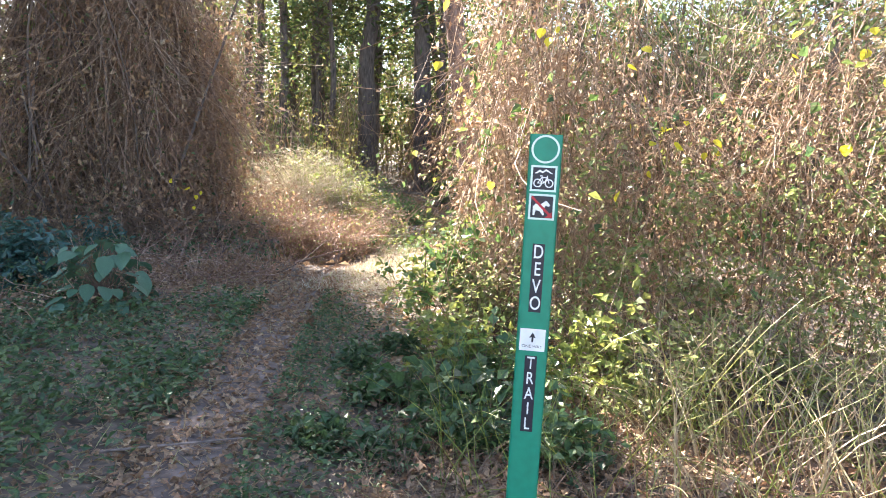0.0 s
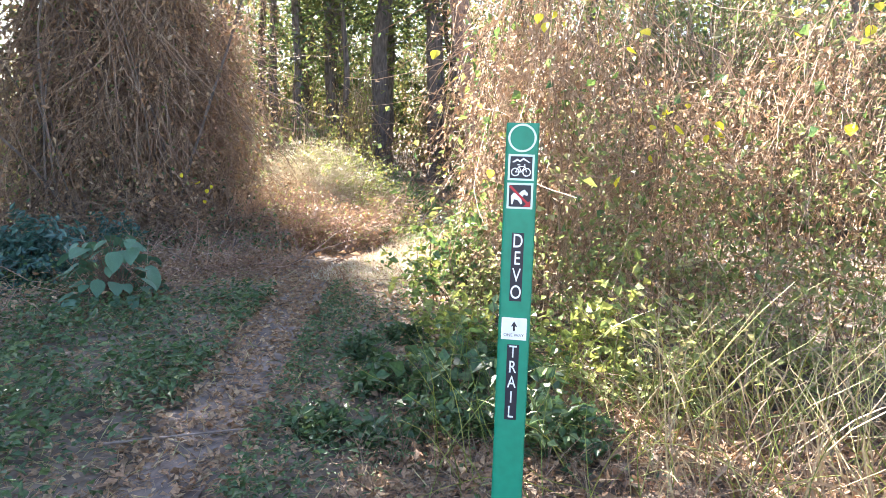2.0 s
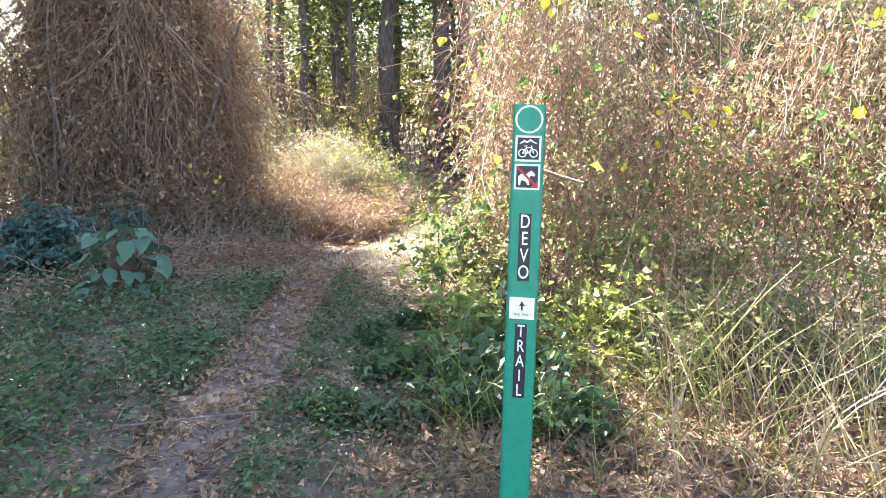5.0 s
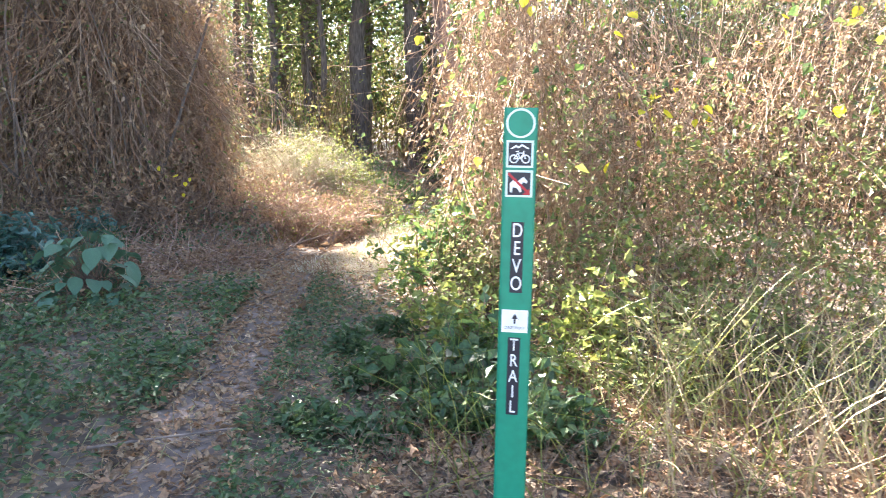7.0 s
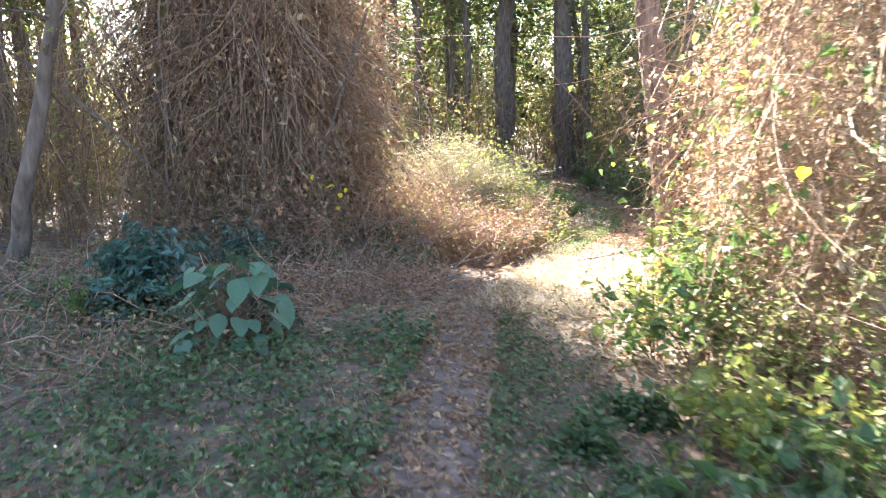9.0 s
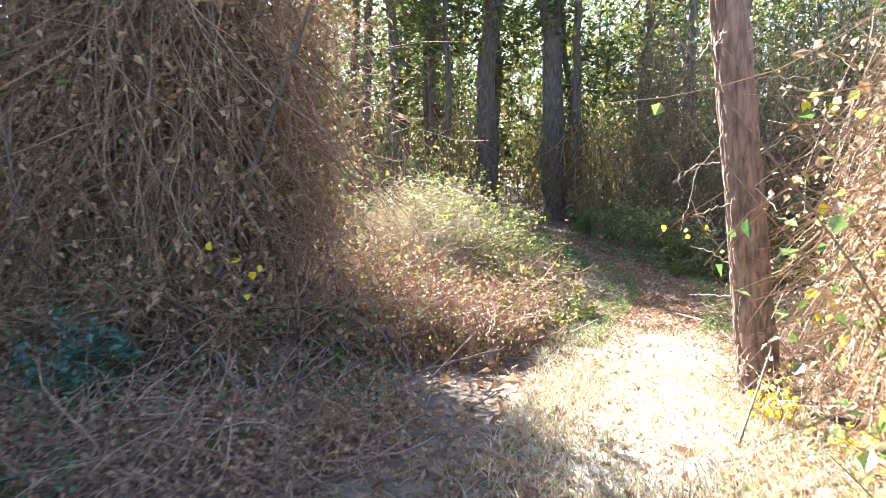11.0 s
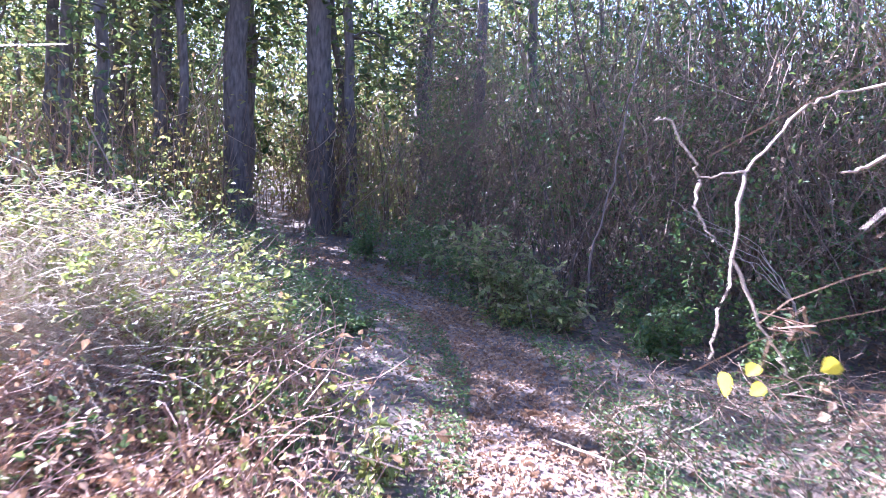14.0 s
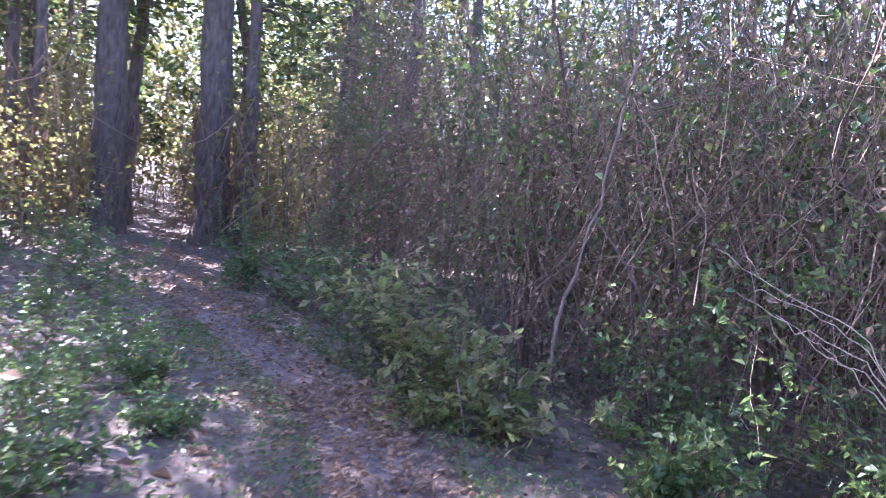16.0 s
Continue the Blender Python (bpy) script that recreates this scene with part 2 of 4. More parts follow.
trail = tagged(new("trail", mesh_of("trail", *path_sheet(-3, 40, trail_x, lambda y: 0.33 + 0.06 * np.sin(1.3 * y) + 0.04 * np.sin(3.1 * y) + np.interp(y, [9.5, 12, 15, 18, 22], [0, 0.2, 0.1, 0, -0.06]), 0.02), M_TRAIL, True)),
               "narrow trodden dirt path strewn with leaves and needles", "path", kind="structure")
# Pale sheet whose colour carries part of the sun patch's brightness.
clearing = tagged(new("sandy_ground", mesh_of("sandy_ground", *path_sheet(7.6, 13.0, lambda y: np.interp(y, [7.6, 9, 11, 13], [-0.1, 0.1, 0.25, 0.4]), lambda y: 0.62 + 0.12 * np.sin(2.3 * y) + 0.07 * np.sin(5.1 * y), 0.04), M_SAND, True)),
                  "bleached sandy ground, paled further to brighten the sun patch", "ground", kind="structure")


# ---- trees ----
def trunk_mesh(base, lean, height, r0, r1, sides=14, rings=24, wobble=0.04, flare=0.35, gen=rng):
    h = np.linspace(0, 1, rings + 1)
    bend = np.cumsum(gen.normal(0, wobble, (rings + 1, 2)), 0) * (height / 12)
    bend -= bend[0]
    centre = np.column_stack([base[0] + lean[0] * h * height + bend[:, 0], base[1] + lean[1] * h * height + bend[:, 1], base[2] + h * height])
    r = (r0 + (r1 - r0) * h) * (1 + flare * np.exp(-h * height / 0.35))
    a = np.linspace(0, 2 * np.pi, sides, endpoint=False)
    lump = 1 + 0.06 * np.sin(3 * a[None] + h[:, None] * 7) + gen.normal(0, 0.035, (rings + 1, sides))
    v = np.stack([centre[:, None, 0] + np.cos(a) * r[:, None] * lump, centre[:, None, 1] + np.sin(a) * r[:, None] * lump, np.broadcast_to(centre[:, None, 2], lump.shape)], -1)
    i = np.arange((rings + 1) * sides).reshape(rings + 1, sides)
    f = np.stack([i[:-1], np.roll(i, -1, 1)[:-1], np.roll(i, -1, 1)[1:], i[1:]], -1).reshape(-1, 4)
    return v.reshape(-1, 3), f, centre


def join(*geoms):
    vs, fs, n = [], [], 0
    for v, f in geoms:
        vs.append(v)
        fs.append(f + n)
        n += len(v)
    return np.concatenate(vs), np.concatenate(fs)


def forest_tree(x, y, radius, height, lean=(0, 0), vines=0, leaves=500, low=0.35, label="tall thin forest tree with bare trunk and sparse crown", leafmat=None, category="tree"):
    z = float(land(x, y))
    tree = thing("tree", label, category, (x, y, z), group="forest trees")
    v, f, centre = trunk_mesh((x, y, z - 0.1), lean, height, radius, radius * 0.3)
    part("trunk", (v, f), M_BARK, tree, smooth=True)
    nb = 12
    k = rng.integers(int(len(centre) * low), len(centre), nb)
    s = centre[k]
    limbs = strands(s, np.column_stack([rng.normal(0, 1, (nb, 2)), rng.uniform(0.1, 0.9, nb)]), rng.uniform(0.08, 0.18, nb) * height, 0.2, 0.05, 6)
    for one in limbs:
        part("limb", tubes(one[None], taper(1, 6, radius * 0.28, 0.15), 4), M_BARK, tree)
    pick = limbs[rng.integers(0, nb, leaves), rng.integers(2, 7, leaves)] + rng.normal(0, 0.6, (leaves, 3))
    part("crown", blades(pick, any_way(leaves, 0.5), rng.uniform(0.16, 0.36, leaves), rng.uniform(0.1, 0.2, leaves)), leafmat or M_CROWN, tree)
    if vines:
        a, hh = rng.uniform(0, 2 * np.pi, vines), rng.uniform(0.2, 3.5, vines)
        st = np.column_stack([x + lean[0] * hh + np.cos(a) * radius * rng.uniform(1.0, 1.7, vines), y + lean[1] * hh + np.sin(a) * radius * rng.uniform(1.0, 1.7, vines), z + hh])
        part("climbing_vines", tubes(strands(st, np.column_stack([rng.normal(0, 0.25, (vines, 2)), -np.ones(vines)]), rng.uniform(0.6, 2.0, vines), 0.15, 0.1, 5), taper(vines, 5, 0.012)), M_DARKVINE, tree)
    return tree


NAMED = [(-2.5, 28.3, 0.40, (0.0, 0.0), 200), (0.4, 34.0, 0.36, (0.01, 0), 90), (-5.0, 29.2, 0.40, (0.0, 0), 60), (-9.2, 32.0, 0.26, (-0.05, 0), 20), (-8.3, 33.0, 0.28, (-0.04, 0), 20), (-1.7, 28.0, 0.16, (0.01, 0), 80),
         (-6.3, 28.2, 0.14, (0.01, 0), 40), (-7.6, 30.0, 0.17, (0.0, 0.01), 10), (1.4, 27.0, 0.17, (0.02, 0), 60), (3.2, 30.0, 0.2, (0.0, 0), 30), (-12.5, 30.0, 0.24, (0.02, 0), 20), (-6.9, 28.8, 0.12, (-0.01, 0), 20)]
for x, y, r, lean, vines in NAMED:
    forest_tree(x, y, r, rng.uniform(15, 19), lean, vines, 1300, 0.3, "dark vine-clad forest trunk rising beside the trail")
spots = []
for x, y in zip(rng.uniform(-32, 26, 900), rng.uniform(9, 62, 900)):
    off = abs(x - float(trail_x(y)))
    band = 0.719 * x + 0.695 * y   # across the sun's direction: the clearing's light comes in between 4 and 9
    if 2.4 < band < 10.0 and y < 34 and x < 0 or off < 2.2 or (y < 24 and -6.5 < x < 6.5) or (x > -14 and x < -5 and y < 14) or (y < 15 and x > 0) or any((x - a) ** 2 + (y - b) ** 2 < 5 for a, b in spots):
        continue
    spots.append((x, y))
for x, y in spots[:108]:
    forest_tree(x, y, rng.uniform(0.07, 0.2), rng.uniform(11, 18), tuple(rng.normal(0, 0.025, 2)), int(rng.integers(0, 25)), 1000, rng.uniform(0.12, 0.4))
# Dense-crowned trees added up-sun to shade the trail's start and its left side.
for x, y in [(-12.6, 14.8), (-10.8, 14.0), (-13.8, 16.6), (-13.0, 13.0), (-10.2, 12.0), (-11.6, 11.6), (-8.6, 9.8)]:
    forest_tree(x, y, 0.17, 13, (0, 0), 15, 3600, 0.35)
# Dense crowns added up-sun to shade the trail and thicket past the pine.
for x, y in [(-9.6, 34.5), (-5.2, 31.5), (-7.2, 37.0)]:
    forest_tree(x, y, 0.21, 16, (0, 0), 25, 2500, 0.42, "dark forest tree with a dense crown, added for shade")
# Unseen trees behind and beside the start, added to enclose it and cut skylight.
for x, y in [(-9, -9), (-4, -14), (5, -12), (10, -8), (-12, -3), (12, -1), (14, 6), (-11, 3), (0, -18), (-16, -10)]:
    forest_tree(x, y, 0.2, 15, (0, 0), 0, 380, 0.3)

# a slender leaning tree in front of the thicket
slim = thing("slender_tree", "slender dark leaning tree with green mottled bark", "tree", (-5.6, 8.0, float(land(-5.6, 8.0))))
v, f, slimc = trunk_mesh((-5.62, 8.0, -0.05), (0.33, 0.0), 7.0, 0.085, 0.04, 12, 20, 0.05)
part("trunk", (v, f), M_BARK, slim, smooth=True)
sl = strands(slimc[rng.integers(6, 20, 12)], any_way(12, 0.5) + np.array([0, 0, 0.3]), rng.uniform(0.8, 2.2, 12), 0.2, 0.03, 7)
for one in sl:
    part("limb", tubes(one[None], taper(1, 7, 0.02, 0.2), 4), M_BARK, slim)
pk = sl[rng.integers(0, 12, 420), rng.integers(2, 8, 420)] + rng.normal(0, 0.18, (420, 3))
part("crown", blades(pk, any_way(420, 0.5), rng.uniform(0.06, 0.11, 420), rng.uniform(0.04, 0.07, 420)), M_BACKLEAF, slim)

# the pine beside the sunny patch
PINE, LEAN = (0.93, 10.40, 0.0), (-0.145, -0.05)
pine = thing("pine_tree", "leaning pine trunk with flaky reddish-brown bark and one sunlit edge", "tree", (PINE[0], PINE[1], float(land(PINE[0], PINE[1]))))


def pine_trunk():
    rings, sides, height = 440, 96, 12.0
    h = (np.linspace(0, 1, rings + 1) ** 1.6) * height - 0.36
    a = np.linspace(0, 2 * np.pi, sides, endpoint=False)
    r = (0.128 - 0.007 * h) * (1 + 0.3 * np.exp(-(h + 0.36) / 0.25))
    verts = np.empty((rings + 1, sides, 3))
    for i, z in enumerate(h):
        for j, t in enumerate(a):
            d, p = noise.voronoi(Vector((math.cos(t) * 2.3 + 0.3 * noise.noise(Vector((math.cos(t), math.sin(t), z * 3))), math.sin(t) * 2.3, z * 4.0)))
            crack = min(1.0, (d[1] - d[0]) * 5.0)
            flake = noise.noise(Vector((math.cos(t) * 8, math.sin(t) * 8, z * 9)))
            step = noise.cell(p[0] * 7.1)
            q = r[i] + 0.016 * crack ** 0.7 + 0.006 * flake + 0.006 * step
            verts[i, j] = (PINE[0] + LEAN[0] * z + math.cos(t) * q, PINE[1] + LEAN[1] * z + math.sin(t) * q, z - 0.05)
    i = np.arange((rings + 1) * sides).reshape(rings + 1, sides)
    return verts.reshape(-1, 3), np.stack([i[:-1], np.roll(i, -1, 1)[:-1], np.roll(i, -1, 1)[1:], i[1:]], -1).reshape(-1, 4)


part("trunk", pine_trunk(), M_PINE, pine)


def crooked(points, r0, r1, mat, parent, name="branch", label="", jitter=0.012, sub=5, sides=6):
    """A knobbly branch through a few points."""
    pts = np.array(points, float)
    t = np.linspace(0, len(pts) - 1, (len(pts) - 1) * sub + 1)
    p = np.column_stack([np.interp(t, np.arange(len(pts)), pts[:, c]) for c in range(3)])
    p[1:-1] += rng.normal(0, jitter, p[1:-1].shape)
    r = np.linspace(r0, r1, len(p)) * (1 + rng.normal(0, 0.12, len(p)))
    return part(name, tubes(p[None], r[None], sides), mat, parent, label, True)


dead = crooked([(0.72, 10.32, 1.75), (0.92, 11.0, 1.70), (0.80, 11.3, 1.66), (0.676, 11.3, 1.62), (0.5, 11.3, 1.42), (0.373, 11.3, 1.39), (0.255, 11.3, 1.56), (0.23, 11.3, 1.55)], 0.0046, 0.002, M_DEADWOOD, pine, "dead_branch", "bare crooked pale dead branch", 0.006, 7)
crooked([(0.5, 11.3, 1.42), (0.457, 11.25, 1.178), (0.41, 11.2, 1.0), (0.392, 11.2, 0.9)], 0.0042, 0.0018, M_DEADWOOD, pine, "dead_twig", "", 0.005)
crooked([(0.457, 11.25, 1.178), (0.557, 11.2, 0.959), (0.62, 11.2, 0.86), (0.707, 11.2, 0.786)], 0.0042, 0.0018, M_DEADWOOD, pine, "dead_twig", "", 0.005)
crooked([(0.972, 11.0, 1.6), (0.789, 11.2, 1.446), (0.719, 11.2, 1.424)], 0.006, 0.003, M_DEADWOOD, pine, "dead_twig", "", 0.005)
crooked([(0.373, 11.3, 1.39), (0.36, 11.28, 1.30), (0.40, 11.25, 1.22)], 0.005, 0.002, M_DEADWOOD, pine, "dead_twig", "", 0.005)
for n in range(16):
    z0 = rng.uniform(-0.1, 2.6)
    a = rng.uniform(2.2, 6.4)
    s = np.array([PINE[0] + LEAN[0] * z0 + 0.15 * math.cos(a), PINE[1] + LEAN[1] * z0 + 0.15 * math.sin(a), z0])
    w = np.array([math.cos(a), math.sin(a), rng.uniform(-0.4, 0.7)])
    crooked([s, s + 0.15 * w, s + 0.32 * w + np.array([0, 0, rng.uniform(-0.12, 0.05)])], 0.005, 0.002, M_DEADWOOD, pine, "dead_twig", jitter=0.006)
lm = strands(np.column_stack([PINE[0] + LEAN[0] * (hh := rng.uniform(6, 11.5, 16)), PINE[1] + LEAN[1] * hh, hh]), any_way(16, 0.3), rng.uniform(1, 2.6, 16), 0.15, -0.03, 6)
for one in lm:
    part("limb", tubes(one[None], taper(1, 6, 0.03, 0.2), 5), M_BARK, pine)
pk = lm[rng.integers(0, 16, 900), rng.integers(3, 7, 900)] + rng.normal(0, 0.2, (900, 3))
part("needles", blades(pk, any_way(900, 0.7), 0.2, 0.02), M_CROWN, pine)

# ---- thickets ----
EDGE_R = [(9.0, 5.6), (5.5, 6.0), (3.0, 6.2), (1.5, 6.1), (1.12, 6.6), (1.15, 8.2), (1.55, 9.5), (1.8, 11.6)]


def along(edge, n, depth, inside, gen=rng):
    """Points along a polyline, set in from it by an exponential depth to the side inside (+1: to the right of the way walked)."""
    e = np.array(edge, float)
    seg = np.linalg.norm(np.diff(e, axis=0), axis=1)
    s = gen.uniform(0, seg.sum(), n)
    cum = np.r_[0, np.cumsum(seg)]
    k = np.clip(np.searchsorted(cum, s) - 1, 0, len(seg) - 1)
    t = ((s - cum[k]) / seg[k])[:, None]
    way = unit(np.diff(e, axis=0))[k]
    side = np.column_stack([way[:, 1], -way[:, 0]]) * inside
    return e[k] * (1 - t) + e[k + 1] * t + side * np.minimum(gen.exponential(depth, n), depth * 3)[:, None] + gen.normal(0, 0.08, (n, 2))


def blob(n, cx, cy, rx, ry, turn=0.0, gen=rng):
    a, q = gen.uniform(0, 2 * np.pi, n), np.sqrt(gen.uniform(0, 1, n))
    u, v = np.cos(a) * q * rx, np.sin(a) * q * ry
    c, s = math.cos(turn), math.sin(turn)
    return np.column_stack([cx + c * u - s * v, cy + s * u + c * v])


def vine_tangle(where, n, top, r, mode, segs=7, length=(0.5, 1.8)):
    """Paths of hanging, standing or criss-cross vines over the points where(n) gives."""
    xy = where(n)
    z = land(xy[:, 0], xy[:, 1])
    hi = top * (0.85 + 0.2 * np.sin(xy[:, 0] * 2.3 + xy[:, 1] * 1.7) + rng.normal(0, 0.05, n))
    lng = rng.uniform(*length, n)
    if mode == "hang":
        start = np.column_stack([xy, z + hi * rng.uniform(0.25, 1.0, n)])
        lng = np.minimum(lng, start[:, 2] - z)
        p = strands(start, np.column_stack([rng.normal(0, 0.3, (n, 2)), -rng.uniform(0.3, 1, n)]), lng, 0.16, 0.14, segs)
    elif mode == "stand":
        p = strands(np.column_stack([xy, z - 0.03]), np.column_stack([rng.normal(0, 0.16, (n, 2)), np.ones(n)]), hi * rng.uniform(0.4, 1.0, n), 0.06, 0.0, segs)
    else:
        p = strands(np.column_stack([xy, z + hi * rng.uniform(0.0, 0.95, n)]), any_way(n, 0.6), lng, 0.22, 0.08, segs)
    p[:, :, 2] = np.maximum(p[:, :, 2], land(p[:, :, 0], p[:, :, 1]) + 0.01)
    return p, taper(n, segs, r * rng.uniform(0.6, 1.5, n), 0.5)


def on_paths(p, n, spread_by=0.04):
    return p[rng.integers(0, p.shape[0], n), rng.integers(1, p.shape[1], n)] + rng.normal(0, spread_by, (n, 3))


def tufted(p, scale, keep):
    """Which of the points p stay, so that they gather in tufts with gaps between."""
    q = p * scale
    m = np.sin(1.7 * q[:, 0] + 1.3 * np.sin(1.1 * q[:, 2])) + np.sin(2.1 * q[:, 1] + 1.7 * np.sin(0.9 * q[:, 0]) + 1) + np.sin(1.9 * q[:, 2] + 1.5 * np.sin(1.2 * q[:, 1]) + 2)
    return p[rng.uniform(0, 1, len(p)) < np.clip(keep + 0.3 * m, 0.02, 1)]


def leafage(name, p, size, wide, mat, parent, hang=0.4, label=""):
    """Leaves of uneven size at the points p."""
    k = rng.uniform(0.5, 1.4, len(p))
    return part(name, blades(p, any_way(len(p)) - np.array([0, 0, hang]), size * k, wide * k * rng.uniform(0.7, 1.2, len(p))), mat, parent, label)


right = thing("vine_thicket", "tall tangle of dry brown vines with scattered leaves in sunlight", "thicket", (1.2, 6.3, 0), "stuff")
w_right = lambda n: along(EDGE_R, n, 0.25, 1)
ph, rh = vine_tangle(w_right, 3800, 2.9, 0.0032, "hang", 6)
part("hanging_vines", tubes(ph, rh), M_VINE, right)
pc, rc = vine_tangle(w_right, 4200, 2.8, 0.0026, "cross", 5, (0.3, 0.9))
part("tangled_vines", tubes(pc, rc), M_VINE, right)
ps, rs = vine_tangle(w_right, 170, 2.9, 0.006, "stand", 8)
part("stems", tubes(ps, rs), M_DARKVINE, right)
twigs = np.concatenate([ph[:, :6], pc])
leafage("withered_leaves", tufted(on_paths(twigs, 64000, 0.035), 7.5, 0.48), 0.04, 0.025, M_DRYLEAF, right, 0.5)
leafage("russet_leaves", tufted(on_paths(twigs, 16000, 0.035), 5.3, 0.35), 0.05, 0.03, M_LITTER, right, 0.5)
leafage("green_leaves", tufted(on_paths(ph, 13000, 0.05), 4.1, 0.2), 0.07, 0.052, M_GREEN, right)
leafage("lime_leaves", tufted(on_paths(ph, 6000, 0.05), 4.7, 0.2), 0.06, 0.045, M_LIME, right)

near_pine = lambda n: blob(n, 1.8, 10.25, 0.34, 0.6)
ph, rh = vine_tangle(near_pine, 650, 2.7, 0.004, "hang", 6, (0.6, 1.8))
part("hanging_vines", tubes(ph, rh), M_VINE, right)
pc, rc = vine_tangle(near_pine, 420, 2.5, 0.003, "cross", 6, (0.3, 0.9))
part("tangled_vines", tubes(pc, rc), M_DEADWOOD, right)
n = 20000
xy = along(EDGE_R[:4], n, 0.2, 1) - np.array([0.0, 0.45])
s = grounded(xy)
s[:, 2] += 0.1 + 1.6 * rng.beta(1.2, 1.9, n)
leafage("creeper_leaves", tufted(s, 6.0, 0.55), 0.05, 0.033, M_OLIVE, right, 0.0)

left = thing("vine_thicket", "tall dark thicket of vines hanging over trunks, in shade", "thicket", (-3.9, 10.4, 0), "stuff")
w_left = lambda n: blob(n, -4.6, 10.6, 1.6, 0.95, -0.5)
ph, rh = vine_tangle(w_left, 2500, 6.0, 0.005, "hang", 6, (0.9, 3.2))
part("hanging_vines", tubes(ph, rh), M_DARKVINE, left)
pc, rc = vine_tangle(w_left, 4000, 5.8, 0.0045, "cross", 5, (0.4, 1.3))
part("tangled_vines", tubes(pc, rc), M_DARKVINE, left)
ps, rs = vine_tangle(w_left, 60, 5.6, 0.02, "stand", 8)
part("stems", tubes(ps, rs), M_BARK, left)
# Darker litter colour here stands for the tree shade on this thicket.
leafage("withered_leaves", tufted(on_paths(np.concatenate([ph[:, :6], pc]), 44000, 0.08), 3.2, 0.45), 0.075, 0.042, M_LITTER, left, 0.5)
pf, rf = vine_tangle(lambda n: np.concatenate([blob(n // 2, -4.3, 9.5, 1.7, 0.6, -0.2), blob(n - n // 2, -2.9, 9.9, 0.8, 0.7)]), 1500, 0.75, 0.005, "cross", 5, (0.3, 1.0))
part("foot_twigs", tubes(pf, rf), M_DARKVINE, left)
leafage("foot_leaves", tufted(on_paths(pf, 14000, 0.08), 4.0, 0.45), 0.06, 0.036, M_LITTER, left, 0.2)
leafage("foot_sprigs", tufted(on_paths(pf, 4500, 0.1), 3.0, 0.25), 0.06, 0.04, M_WEED, left, 0.0)
n = 4500
part("green_leaves", blades(on_paths(ph, n, 0.1), any_way(n), rng.uniform(0.04, 0.08, n), rng.uniform(0.03, 0.05, n)), M_CROWN, left)

ph, rh = vine_tangle(lambda n: blob(n, -3.75, 10.1, 0.6, 0.5), 900, 6.2, 0.0045, "hang", 6, (0.8, 2.8))
part("hanging_vines", tubes(ph, rh), M_VINE, left)
leafage("withered_leaves", tufted(on_paths(ph, 7000, 0.08), 3.5, 0.5), 0.07, 0.04, M_DRYLEAF, left)
# Tree added inside the thicket so its crown shades the weeds by the post.
forest_tree(-5.6, 10.7, 0.11, 8.5, (0, 0), 30, 1500, 0.5, "vine-smothered tree added in the dark thicket for shade")
w_low = lambda n: blob(n, -3.6, 11.1, 0.85, 0.75)
ph, rh = vine_tangle(w_low, 1300, 4.9, 0.0045, "hang", 6, (0.8, 2.4))
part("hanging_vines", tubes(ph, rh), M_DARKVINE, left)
pc, rc = vine_tangle(w_low, 1500, 4.7, 0.004, "cross", 5, (0.4, 1.2))
part("tangled_vines", tubes(pc, rc), M_VINE, left)
leafage("withered_leaves", tufted(on_paths(np.concatenate([ph[:, :6], pc]), 15000, 0.08), 3.5, 0.5), 0.07, 0.04, M_LITTER, left)
leafage("lime_leaves", tufted(on_paths(pc, 2500, 0.1), 3.0, 0.25), 0.07, 0.045, M_LIME, left)


far_left = thing("vine_thicket", "loose curtain of thin vines and saplings with yellow leaves behind", "thicket", (-7, 11, 0), "stuff")
w_fl = lambda n: np.column_stack([rng.uniform(-11, -5.2, n), rng.uniform(9.5, 15, n)])
ph, rh = vine_tangle(w_fl, 900, 4.6, 0.007, "hang", 6, (1.0, 3.0))
part("hanging_vines", tubes(ph, rh), M_DARKVINE, far_left)
ps, rs = vine_tangle(w_fl, 160, 5.0, 0.014, "stand", 8)
part("stems", tubes(ps, rs), M_DARKVINE, far_left)
n = 7000
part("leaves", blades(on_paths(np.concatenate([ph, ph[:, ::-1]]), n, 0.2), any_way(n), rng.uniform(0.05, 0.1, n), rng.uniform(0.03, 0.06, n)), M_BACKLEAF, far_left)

EDGE_S = [(-0.4, 24.0), (0.7, 20.9), (1.5, 18.8), (2.0, 17.7), (2.6, 16.9), (3.4, 15.9), (4.8, 14.9), (8.0, 14.0)]
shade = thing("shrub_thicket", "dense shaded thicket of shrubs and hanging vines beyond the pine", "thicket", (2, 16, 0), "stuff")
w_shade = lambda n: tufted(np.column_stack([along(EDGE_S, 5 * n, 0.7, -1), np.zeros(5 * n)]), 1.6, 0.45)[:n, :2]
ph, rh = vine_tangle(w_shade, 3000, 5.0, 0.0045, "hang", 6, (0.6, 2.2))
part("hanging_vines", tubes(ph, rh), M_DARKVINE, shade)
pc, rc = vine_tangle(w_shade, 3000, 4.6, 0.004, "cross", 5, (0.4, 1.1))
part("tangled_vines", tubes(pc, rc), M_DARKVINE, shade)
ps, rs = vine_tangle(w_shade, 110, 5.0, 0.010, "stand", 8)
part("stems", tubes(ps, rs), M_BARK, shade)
twigs = np.concatenate([ph[:, :6], pc])
leafage("withered_leaves", tufted(on_paths(twigs, 34000, 0.06), 3.7, 0.4), 0.055, 0.034, M_DRYLEAF, shade)
